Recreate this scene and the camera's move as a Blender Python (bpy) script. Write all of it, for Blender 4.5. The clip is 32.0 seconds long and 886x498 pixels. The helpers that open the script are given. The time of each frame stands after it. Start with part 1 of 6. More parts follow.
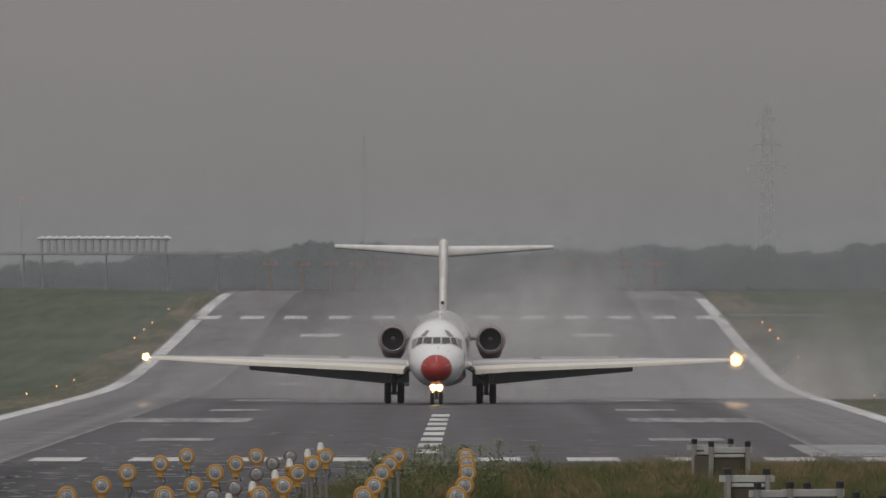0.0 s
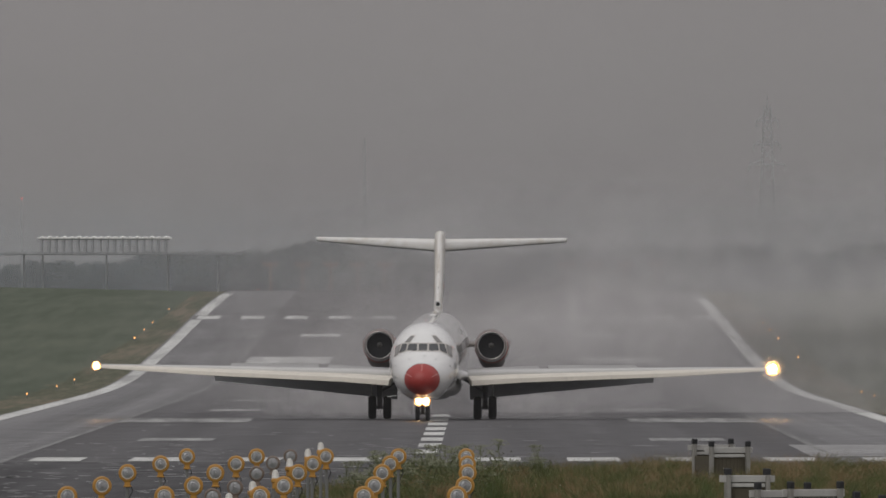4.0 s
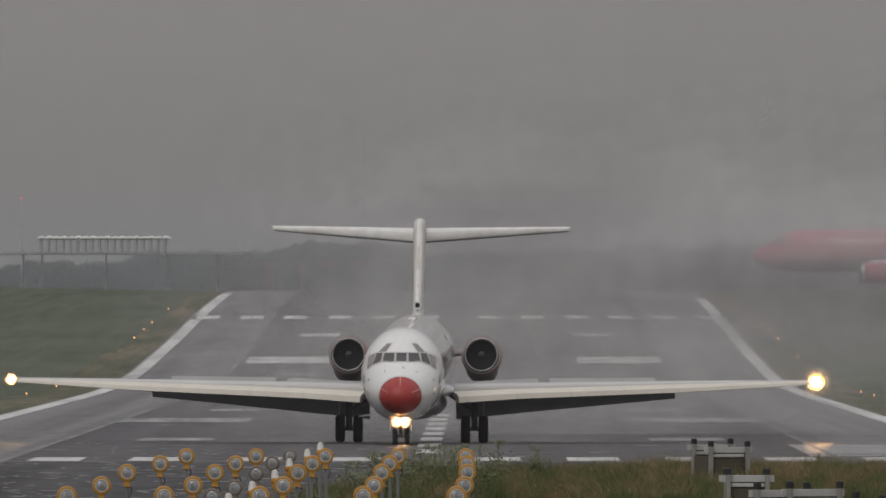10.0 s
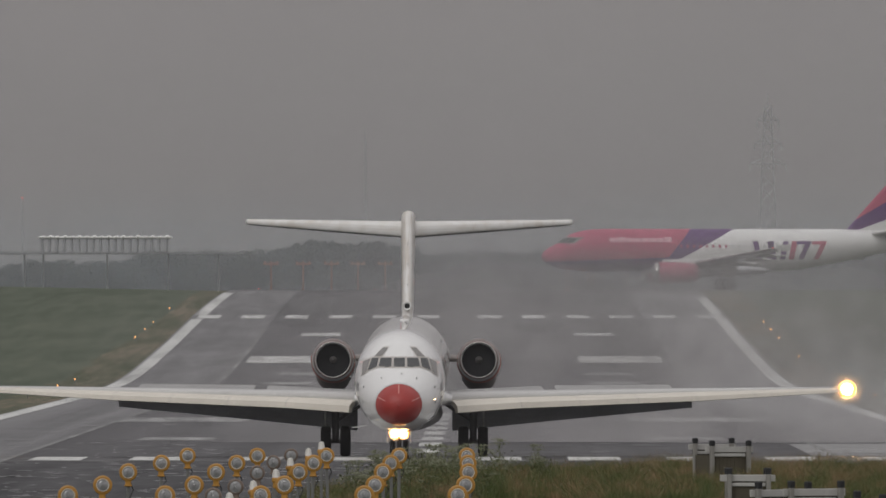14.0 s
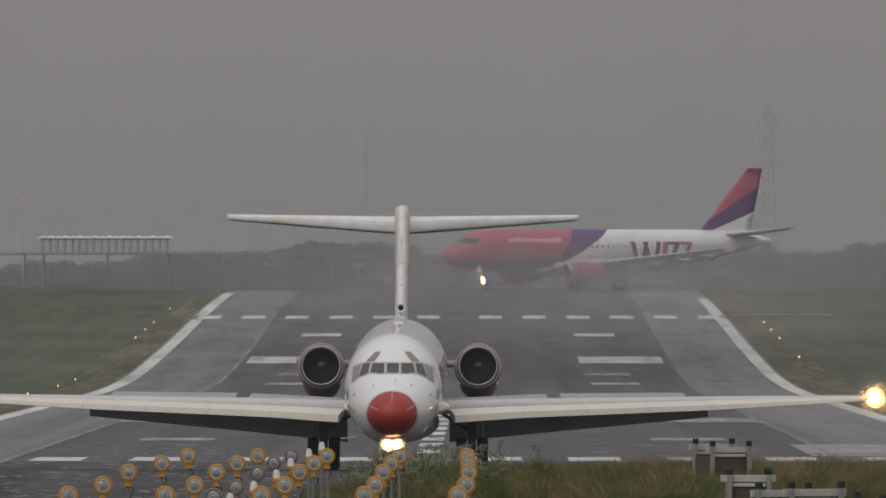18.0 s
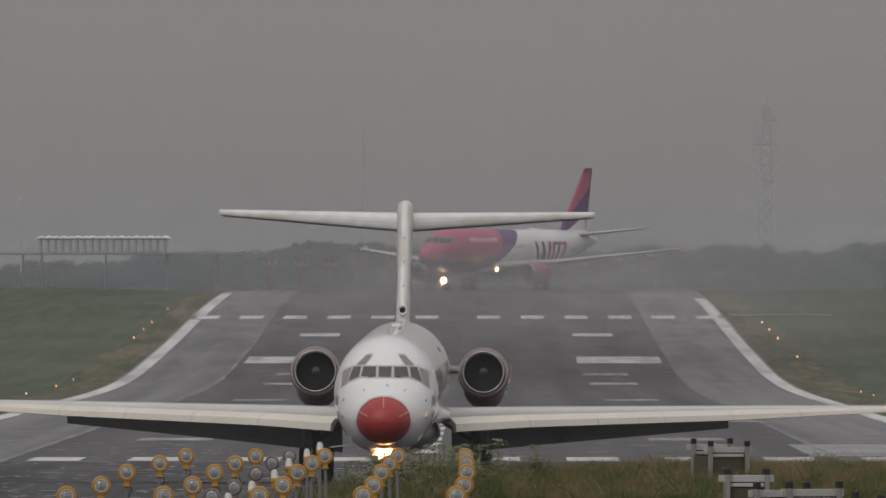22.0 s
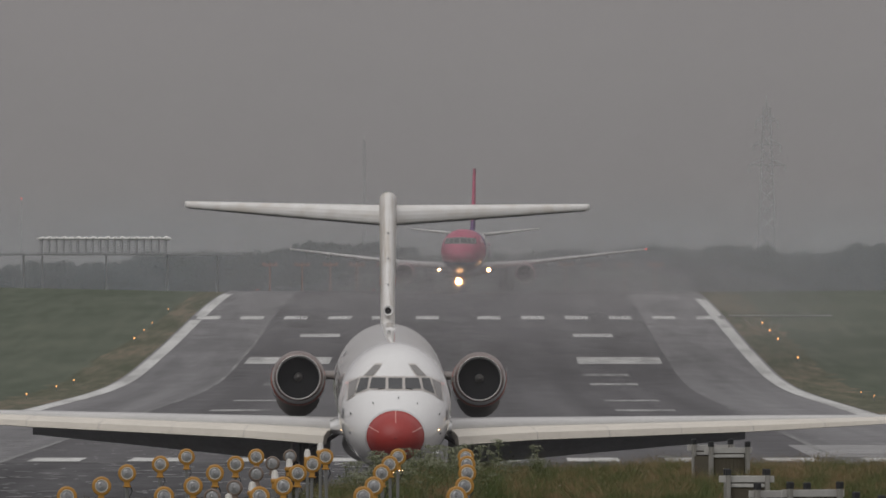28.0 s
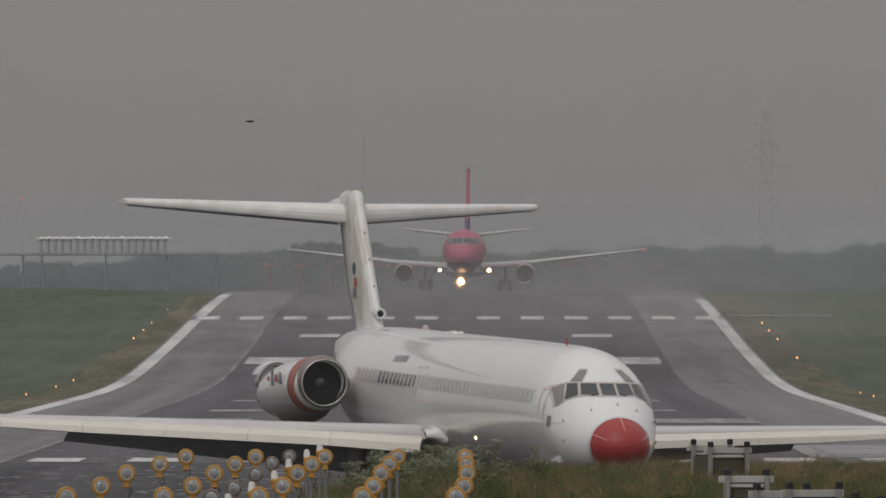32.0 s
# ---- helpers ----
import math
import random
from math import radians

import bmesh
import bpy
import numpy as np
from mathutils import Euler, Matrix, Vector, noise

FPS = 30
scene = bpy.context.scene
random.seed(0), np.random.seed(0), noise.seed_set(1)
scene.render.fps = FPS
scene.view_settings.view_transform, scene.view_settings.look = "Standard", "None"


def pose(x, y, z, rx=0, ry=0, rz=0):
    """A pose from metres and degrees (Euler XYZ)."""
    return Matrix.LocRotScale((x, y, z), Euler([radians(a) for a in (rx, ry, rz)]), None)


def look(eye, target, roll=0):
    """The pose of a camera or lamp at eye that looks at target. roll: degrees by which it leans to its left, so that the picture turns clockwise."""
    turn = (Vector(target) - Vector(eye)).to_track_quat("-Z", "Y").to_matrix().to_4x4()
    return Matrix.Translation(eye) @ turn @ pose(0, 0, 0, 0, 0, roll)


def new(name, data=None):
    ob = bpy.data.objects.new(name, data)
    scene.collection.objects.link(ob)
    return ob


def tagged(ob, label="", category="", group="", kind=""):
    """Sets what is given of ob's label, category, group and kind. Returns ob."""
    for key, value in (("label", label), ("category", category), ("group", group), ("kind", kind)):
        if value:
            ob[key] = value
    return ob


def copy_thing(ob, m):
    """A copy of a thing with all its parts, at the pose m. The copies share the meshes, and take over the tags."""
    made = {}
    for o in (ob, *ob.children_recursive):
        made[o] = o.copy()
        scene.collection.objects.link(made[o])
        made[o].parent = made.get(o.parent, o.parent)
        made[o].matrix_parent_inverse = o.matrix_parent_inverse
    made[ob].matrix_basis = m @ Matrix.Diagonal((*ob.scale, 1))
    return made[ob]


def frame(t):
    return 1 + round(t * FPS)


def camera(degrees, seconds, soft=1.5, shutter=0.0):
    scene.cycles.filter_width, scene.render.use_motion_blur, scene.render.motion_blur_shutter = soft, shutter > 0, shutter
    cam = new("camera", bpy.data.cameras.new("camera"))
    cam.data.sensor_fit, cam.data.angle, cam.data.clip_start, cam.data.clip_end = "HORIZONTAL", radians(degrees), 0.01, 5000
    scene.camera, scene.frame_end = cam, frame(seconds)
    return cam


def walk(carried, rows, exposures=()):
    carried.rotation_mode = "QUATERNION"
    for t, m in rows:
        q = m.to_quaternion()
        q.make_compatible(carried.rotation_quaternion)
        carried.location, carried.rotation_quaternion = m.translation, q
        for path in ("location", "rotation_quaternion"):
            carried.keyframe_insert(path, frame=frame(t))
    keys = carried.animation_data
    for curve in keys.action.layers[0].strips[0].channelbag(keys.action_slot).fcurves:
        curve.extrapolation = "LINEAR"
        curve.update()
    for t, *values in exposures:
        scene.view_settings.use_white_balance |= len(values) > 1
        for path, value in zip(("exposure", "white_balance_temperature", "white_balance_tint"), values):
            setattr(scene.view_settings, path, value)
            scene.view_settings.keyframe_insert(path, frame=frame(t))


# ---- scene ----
# One plan for the whole clip: the camera stands at the origin and looks along +y, down a wet runway.
cam = camera(1.6636, 32.0, soft=1.65)


def aim(dx, dy):
    """The tripod's pose, turned by a hair."""
    return pose(0, 0, 6.2, 90.0785 + dy * 0.00106, 0, dx * 0.00106)


walk(cam, [(0.0, aim(0, 0)), (5.0, aim(0.5, 0)), (9.0, aim(-0.5, 0)), (12.5, aim(0.8, -1.5)), (17.0, aim(2.5, -0.5)),
           (20.0, aim(0.8, -0.5)), (22.8, aim(-1.3, -0.5)), (25.0, aim(0, -1.0)), (28.0, aim(-0.3, 0.5)), (32.0, aim(-1.2, 0.8))])

# ---- light: a wet, overcast day ----
world = bpy.data.worlds.new("overcast")
scene.world = world
world.use_nodes = True
wn, wl = world.node_tree.nodes, world.node_tree.links
wn.clear()
w_out, w_bg = wn.new("ShaderNodeOutputWorld"), wn.new("ShaderNodeBackground")
w_tc, w_sep, w_ramp = wn.new("ShaderNodeTexCoord"), wn.new("ShaderNodeSeparateXYZ"), wn.new("ShaderNodeValToRGB")
w_noise, w_mix, w_sky, w_mixs = wn.new("ShaderNodeTexNoise"), wn.new("ShaderNodeMixRGB"), wn.new("ShaderNodeTexSky"), wn.new("ShaderNodeMixRGB")
w_sky.sky_type, w_sky.sun_disc = "NISHITA", False
w_sky.sun_elevation, w_sky.sun_rotation = radians(52), radians(200)
w_noise.inputs["Scale"].default_value = 60.0
w_noise.inputs["Detail"].default_value = 1.0
wl.new(w_tc.outputs["Generated"], w_sep.inputs[0])
wl.new(w_tc.outputs["Generated"], w_noise.inputs["Vector"])
wl.new(w_sep.outputs["Z"], w_ramp.inputs[0])
ramp = w_ramp.color_ramp
ramp.elements[0].position, ramp.elements[0].color = 0.0, (0.186, 0.181, 0.180, 1)
ramp.elements[1].position, ramp.elements[1].color = 1.0, (0.78, 0.78, 0.79, 1)
for p_, c_ in ((0.0016, 0.186), (0.0040, 0.199), (0.0085, 0.223), (0.05, 0.27), (0.3, 0.44)):
    e_ = ramp.elements.new(p_)
    e_.color = (c_ * 1.018, c_ * 0.957, c_ * 0.968, 1)
w_mix.blend_type = "MULTIPLY"
w_mix.inputs[0].default_value = 0.07
wl.new(w_ramp.outputs[0], w_mix.inputs[1])
wl.new(w_noise.outputs[0], w_mix.inputs[2])
w_mixs.inputs[0].default_value = 0.004
wl.new(w_mix.outputs[0], w_mixs.inputs[1])
wl.new(w_sky.outputs[0], w_mixs.inputs[2])
wl.new(w_mixs.outputs[0], w_bg.inputs[0])
w_bg.inputs[1].default_value = 1.0
wl.new(w_bg.outputs[0], w_out.inputs[0])

sun = new("sun", bpy.data.lights.new("sun", "SUN"))
sun.data.energy, sun.data.angle, sun.data.color = 0.8, radians(40), (1.0, 0.97, 0.93)
sun.matrix_world = look((0, 0, 0), (0.30, 0.62, -0.75))
scene.view_settings.exposure = 0.0


# ---- materials ----
def mat(name, color, rough=0.6, metal=0.0, vary=0.15, scale=3.0, bump=0.0, emit=None, strength=0.0, spec=0.5, fine=None, coat=0.0, gloss=0.13):
    """A procedural surface: base colour with stains at two scales, and fine relief."""
    m = bpy.data.materials.new(name)
    m.use_nodes = True
    n, l = m.node_tree.nodes, m.node_tree.links
    b = n["Principled BSDF"]
    b.inputs["Roughness"].default_value, b.inputs["Metallic"].default_value = rough, metal
    b.inputs["Specular IOR Level"].default_value = spec
    b.inputs["Coat Weight"].default_value = coat
    b.inputs["Coat Roughness"].default_value = gloss
    if emit:
        b.inputs["Emission Color"].default_value = (*emit, 1)
        b.inputs["Emission Strength"].default_value = strength
    tc = n.new("ShaderNodeTexCoord")
    n1, n2 = n.new("ShaderNodeTexNoise"), n.new("ShaderNodeTexNoise")
    n1.inputs["Scale"].default_value, n2.inputs["Scale"].default_value = scale, (fine or scale * 11)
    n1.inputs["Detail"].default_value, n2.inputs["Detail"].default_value = 5, 3
    mx, rp, hs = n.new("ShaderNodeMath"), n.new("ShaderNodeMapRange"), n.new("ShaderNodeHueSaturation")
    l.new(tc.outputs["Object"], n1.inputs["Vector"])
    l.new(tc.outputs["Object"], n2.inputs["Vector"])
    mx.operation = "ADD"
    l.new(n1.outputs[0], mx.inputs[0])
    l.new(n2.outputs[0], mx.inputs[1])
    rp.inputs["From Min"].default_value, rp.inputs["From Max"].default_value = 0.6, 1.4
    rp.inputs["To Min"].default_value, rp.inputs["To Max"].default_value = 1 - vary, 1 + vary
    l.new(mx.outputs[0], rp.inputs["Value"])
    hs.inputs["Color"].default_value = (*color, 1)
    l.new(rp.outputs[0], hs.inputs["Value"])
    l.new(hs.outputs[0], b.inputs["Base Color"])
    if bump:
        bp = n.new("ShaderNodeBump")
        bp.inputs["Strength"].default_value, bp.inputs["Distance"].default_value = bump, 0.05
        l.new(n2.outputs[0], bp.inputs["Height"])
        l.new(bp.outputs[0], b.inputs["Normal"])
    return m


def ground_mat(name, c1, c2, c3, stretch=(0.05, 0.012), rough=0.9, spec=0.3, bump=0.0, fine=None, wet=0.0, up=1.0, weight=0.30):
    """Ground seen at a flat angle: patches and streaks that are long along the runway."""
    m = bpy.data.materials.new(name)
    m.use_nodes = True
    n, l = m.node_tree.nodes, m.node_tree.links
    b = n["Principled BSDF"]
    b.inputs["Specular IOR Level"].default_value = spec
    tc, mp, mp2 = n.new("ShaderNodeTexCoord"), n.new("ShaderNodeMapping"), n.new("ShaderNodeMapping")
    mp.inputs["Scale"].default_value = (stretch[0], stretch[1], up)
    mp2.inputs["Scale"].default_value = (*(fine or (stretch[0] * 9, stretch[1] * 9)), up)
    n1, n2 = n.new("ShaderNodeTexNoise"), n.new("ShaderNodeTexNoise")
    for q, k in ((n1, mp), (n2, mp2)):
        l.new(tc.outputs["Object"], k.inputs[0])
        l.new(k.outputs[0], q.inputs["Vector"])
        q.inputs["Scale"].default_value, q.inputs["Detail"].default_value = 1.0, 6
    r1 = n.new("ShaderNodeValToRGB")
    r1.color_ramp.elements[0].position, r1.color_ramp.elements[0].color = 0.38, (*c1, 1)
    r1.color_ramp.elements[1].position, r1.color_ramp.elements[1].color = 0.62, (*c3, 1)
    r1.color_ramp.elements.new(0.5).color = (*c2, 1)
    ad = n.new("ShaderNodeMath")
    ad.operation = "MULTIPLY_ADD"
    ad.inputs[1].default_value, ad.inputs[2].default_value = 0.45, -0.15
    l.new(n2.outputs[0], ad.inputs[0])
    ad2 = n.new("ShaderNodeMath")
    ad2.operation = "MULTIPLY_ADD"
    ad2.inputs[1].default_value = 0.55
    l.new(n1.outputs[0], ad2.inputs[0])
    n3, ad3 = n.new("ShaderNodeTexNoise"), n.new("ShaderNodeMath")
    n3.inputs["Scale"].default_value, n3.inputs["Detail"].default_value = 1.7, 4
    l.new(tc.outputs["Object"], n3.inputs["Vector"])
    ad3.operation, ad3.inputs[1].default_value = "MULTIPLY_ADD", weight
    l.new(n3.outputs[0], ad3.inputs[0])
    l.new(ad.outputs[0], ad3.inputs[2])
    l.new(ad3.outputs[0], ad2.inputs[2])
    l.new(ad2.outputs[0], r1.inputs[0])
    l.new(r1.outputs[0], b.inputs["Base Color"])
    rr = n.new("ShaderNodeMapRange")
    rr.inputs["From Min"].default_value, rr.inputs["From Max"].default_value = 0.35, 0.65
    rr.inputs["To Min"].default_value, rr.inputs["To Max"].default_value = rough, rough - wet
    l.new(ad2.outputs[0], rr.inputs["Value"])
    l.new(rr.outputs[0], b.inputs["Roughness"])
    if bump:
        bp, nb = n.new("ShaderNodeBump"), n.new("ShaderNodeTexNoise")
        nb.inputs["Scale"].default_value = 2.5
        l.new(tc.outputs["Object"], nb.inputs["Vector"])
        bp.inputs["Strength"].default_value, bp.inputs["Distance"].default_value = bump, 0.05
        l.new(nb.outputs[0], bp.inputs["Height"])
        l.new(bp.outputs[0], b.inputs["Normal"])
    return m


M_GRASS = ground_mat("meadow_grass", (0.082, 0.096, 0.070), (0.098, 0.112, 0.085), (0.122, 0.131, 0.100), (0.07, 0.0012), 1.0, 0.05, fine=(0.9, 0.014))
M_VERGE = ground_mat("verge_soil", (0.084, 0.092, 0.062), (0.112, 0.112, 0.080), (0.178, 0.150, 0.112), (0.35, 0.006), 1.0, 0.05, fine=(1.6, 0.03))
M_ASPHALT = ground_mat("dark_wet_asphalt", (0.024, 0.023, 0.025), (0.031, 0.030, 0.033), (0.040, 0.039, 0.042), (0.35, 0.0009), 0.47, 0.09, 0.2, fine=(0.40, 0.15), wet=0.10)
M_OLD = ground_mat("worn_grey_asphalt", (0.066, 0.065, 0.067), (0.088, 0.087, 0.089), (0.122, 0.120, 0.123), (0.5, 0.0010), 0.50, 0.20, 0.2, fine=(0.30, 0.17), wet=0.14)
M_STOPWAY = ground_mat("dark_stopway_asphalt", (0.018, 0.018, 0.020), (0.030, 0.030, 0.032), (0.052, 0.051, 0.054), (0.45, 0.006), 0.62, 0.10, 0.2, fine=(0.7, 0.05), wet=0.12)
M_JOINT = ground_mat("pale_joint_sealing", (0.08, 0.08, 0.08), (0.15, 0.15, 0.148), (0.26, 0.26, 0.25), (0.5, 0.03), 0.6, 0.4, fine=(0.6, 0.3))
M_PUDDLE = mat("still_rainwater", (0.10, 0.10, 0.10), 0.30, vary=0.1, spec=0.6)
M_CONC = ground_mat("wet_concrete", (0.12, 0.12, 0.12), (0.155, 0.155, 0.152), (0.20, 0.197, 0.193), (0.1, 0.05), 0.5, 0.5, 0.1, fine=(0.3, 0.3), wet=0.25)
M_LINE = ground_mat("worn_white_line_paint", (0.30, 0.30, 0.29), (0.52, 0.52, 0.50), (0.64, 0.64, 0.62), (0.5, 0.008), 0.6, 0.4, fine=(0.6, 0.17))
M_LINEOLD = ground_mat("rubber_stained_line_paint", (0.10, 0.10, 0.10), (0.22, 0.22, 0.215), (0.34, 0.34, 0.33), (0.5, 0.008), 0.6, 0.4, fine=(2.0, 0.05))
M_LINEGHOST = ground_mat("worn_away_line_paint", (0.045, 0.045, 0.045), (0.065, 0.065, 0.065), (0.12, 0.12, 0.118), (0.5, 0.008), 0.6, 0.4, fine=(2.0, 0.05))
M_WHITE = mat("wet_white_aircraft_paint", (0.735, 0.728, 0.715), 0.40, vary=0.09, scale=0.6, coat=1.0, gloss=0.065)
M_FIN = ground_mat("rain_streaked_fin_paint", (0.52, 0.47, 0.41), (0.70, 0.68, 0.65), (0.77, 0.765, 0.75), (5.0, 0.35), 0.42, 0.5, fine=(14.0, 0.9), wet=0.12, up=0.18, weight=0.25)
M_PLANE = ground_mat("grimy_white_tailplane_paint", (0.62, 0.585, 0.54), (0.70, 0.685, 0.66), (0.77, 0.76, 0.745), (0.9, 0.5), 0.42, 0.5, fine=(3.0, 1.2), wet=0.12, up=3.0)
M_SLAT = mat("cream_leading_edge_paint", (0.64, 0.595, 0.52), 0.4, vary=0.10, scale=0.7)
M_WINGTOP = mat("light_grey_wing_paint", (0.50, 0.49, 0.475), 0.38, vary=0.12, scale=0.6, coat=0.6)
M_UNDER = mat("grey_flap_underside", (0.60, 0.61, 0.63), 0.6, vary=0.2, scale=0.8)
M_RED = mat("matt_red_radome_paint", (0.34, 0.028, 0.022), 0.45, vary=0.12, scale=1.2)
M_REDSTRIP = mat("faded_red_strip", (0.62, 0.30, 0.26), 0.5)
M_FAINTRED = mat("sun_bleached_red_marking", (0.68, 0.50, 0.47), 0.5)
M_ORANGE = mat("orange_red_band_paint", (0.38, 0.10, 0.07), 0.5, vary=0.12)
# grey-brown stands in for the shade under and beside the engines
M_COWL = mat("shaded_cowl_grey", (0.22, 0.195, 0.18), 0.5, vary=0.25, scale=2)
M_GREEN = mat("dark_green_emblem_paint", (0.045, 0.10, 0.075), 0.5)
M_TITLE = mat("pale_pink_title_paint", (0.60, 0.33, 0.38), 0.4, vary=0.05)
M_PINKPANE = mat("dim_pane_in_magenta", (0.38, 0.085, 0.15), 0.3)
# far pane lightened: distance haze put into its colour
M_HAZEDPANE = mat("hazed_cabin_pane", (0.42, 0.42, 0.43), 0.3)
M_GLASS = mat("dark_cockpit_glass", (0.035, 0.036, 0.038), 0.08, vary=0.1, spec=0.7)
# paler copy of the glass: light on the side panes put into colour
M_GLASSLIT = mat("lit_pane_and_surround_grey", (0.20, 0.19, 0.18), 0.12, vary=0.1, spec=0.7)
M_FRAME = mat("window_frame_grey", (0.48, 0.45, 0.42), 0.4)
M_SILVER = mat("bare_aluminium", (0.52, 0.50, 0.48), 0.28, 0.95, vary=0.06)
# near-black colours stand in for the shade deep inside intakes and inlet
M_DARK = mat("intake_shade_black", (0.010, 0.011, 0.013), 0.6, vary=0.2)
M_FAN = mat("fan_shade_black", (0.013, 0.014, 0.017), 0.6, vary=0.2)
M_HUB = mat("fan_hub_grey", (0.17, 0.165, 0.16), 0.6)
# one lip metal in two tones: darker reflection and bright highlight put into colour
M_LIP = mat("stained_dull_lip_metal", (0.28, 0.23, 0.215), 0.42, 0.75, vary=0.22, scale=2.5)
M_EDGEMETAL = mat("lip_highlight_metal", (0.74, 0.72, 0.70), 0.35, 0.6, vary=0.12, scale=6)
M_TYRE = mat("black_rubber", (0.035, 0.035, 0.036), 0.75, vary=0.3, scale=6)
M_STRUT = mat("gear_leg_grey", (0.17, 0.17, 0.17), 0.5, 0.2)
M_GREYPANEL = mat("faded_grey_cabin_stripe", (0.53, 0.52, 0.505), 0.38, vary=0.10, coat=0.8, gloss=0.05)
M_SPOIL = mat("dull_grey_spoiler_paint", (0.30, 0.295, 0.29), 0.6, vary=0.15, scale=0.8)
M_CABIN = mat("dark_cabin_window", (0.12, 0.12, 0.125), 0.2)
M_PALEPANE = mat("pale_blinded_cabin_pane", (0.495, 0.485, 0.47), 0.36, vary=0.06)
M_LETTERPALE = mat("faded_registration_paint", (0.36, 0.36, 0.37), 0.5, vary=0.08)
M_LETTER = mat("dark_grey_marking", (0.22, 0.22, 0.23), 0.5)
M_LAMP = mat("warm_lamp_bowl", (1, 0.8, 0.5), 0.3, emit=(1.0, 0.34, 0.09), strength=1.2)
M_LAMPHOT = mat("white_hot_filament", (1, 0.9, 0.7), 0.3, emit=(1.0, 0.56, 0.23), strength=140.0)
M_SIDELAMP = mat("bright_warm_bulb", (1, 0.9, 0.7), 0.3, emit=(1.0, 0.55, 0.26), strength=5.0)
M_EDGE = mat("orange_edge_lamp", (1, 0.6, 0.2), 0.3, emit=(1.0, 0.40, 0.13), strength=2.2)
M_REDLAMP = mat("red_end_lamp", (1, 0.1, 0.1), 0.3, emit=(1.0, 0.16, 0.10), strength=0.55)
# magenta greyed: part of the distance haze is put into the colour
M_PINK = mat("hazed_magenta_paint", (0.43, 0.105, 0.165), 0.55, spec=0.3, vary=0.06, scale=0.4)
M_PURPLE = mat("purple_aircraft_paint", (0.115, 0.05, 0.16), 0.55, spec=0.3, vary=0.06, scale=0.4)
M_STEEL = mat("galvanised_steel", (0.33, 0.34, 0.35), 0.5, 0.5, vary=0.12, scale=2)
M_MASTGREY = mat("galvanised_lattice_steel", (0.42, 0.42, 0.43), 0.7, 0.0, vary=0.10, scale=0.3)
M_REDPOST = mat("signal_red_paint", (0.27, 0.17, 0.14), 0.6, vary=0.12)
M_ANT = mat("white_antenna_cover", (0.82, 0.81, 0.79), 0.5, vary=0.06)
M_YELLOW = mat("yellow_lamp_housing", (0.44, 0.222, 0.040), 0.45, vary=0.12, scale=9)
M_LENS = mat("ribbed_lamp_glass", (0.31, 0.31, 0.315), 0.15, vary=0.35, scale=14, spec=0.8)
M_LENSRIM = mat("pale_lens_gasket", (0.66, 0.62, 0.55), 0.5)
M_BROWNRING = mat("rusty_brown_ring", (0.20, 0.15, 0.12), 0.6, vary=0.2, scale=12)
M_BULB = mat("frosted_white_dome", (0.58, 0.56, 0.52), 0.3, vary=0.06)
M_POLE = mat("pale_grey_pole", (0.17, 0.17, 0.165), 0.5, vary=0.1, scale=6)
M_BOARD = mat("weathered_white_board", (0.46, 0.45, 0.43), 0.6, vary=0.16, scale=5)
M_POST = mat("weathered_grey_post", (0.26, 0.25, 0.23), 0.7, vary=0.2, scale=6)
M_CAP = mat("black_post_cap", (0.02, 0.02, 0.022), 0.6)
M_BROWNBOARD = mat("brown_wire_panel", (0.088, 0.076, 0.054), 0.85, vary=0.15, scale=20)
M_BARK = mat("grey_bark", (0.09, 0.075, 0.06), 0.9, vary=0.3)
M_BIRD = mat("dark_brown_feather", (0.07, 0.062, 0.055), 0.8, vary=0.3, scale=20)


def leaf_mat(name, color):
    """Thin leaves: as much light passes through as is thrown back."""
    m = bpy.data.materials.new(name)
    m.use_nodes = True
    n, l = m.node_tree.nodes, m.node_tree.links
    n.clear()
    o, d, t, x = n.new("ShaderNodeOutputMaterial"), n.new("ShaderNodeBsdfDiffuse"), n.new("ShaderNodeBsdfTranslucent"), n.new("ShaderNodeMixShader")
    tc, nz, hs, rg = n.new("ShaderNodeTexCoord"), n.new("ShaderNodeTexNoise"), n.new("ShaderNodeHueSaturation"), n.new("ShaderNodeMapRange")
    nz.inputs["Scale"].default_value = 0.5
    l.new(tc.outputs["Object"], nz.inputs["Vector"])
    rg.inputs["From Min"].default_value, rg.inputs["From Max"].default_value = 0.3, 0.7
    rg.inputs["To Min"].default_value, rg.inputs["To Max"].default_value = 0.8, 1.2
    l.new(nz.outputs[0], rg.inputs["Value"])
    hs.inputs["Color"].default_value = (*color, 1)
    l.new(rg.outputs[0], hs.inputs["Value"])
    for q in (d, t):
        l.new(hs.outputs[0], q.inputs[0])
    l.new(d.outputs[0], x.inputs[1])
    l.new(t.outputs[0], x.inputs[2])
    l.new(x.outputs[0], o.inputs[0])
    return m


M_LEAF = leaf_mat("dark_foliage", (0.050, 0.064, 0.050))


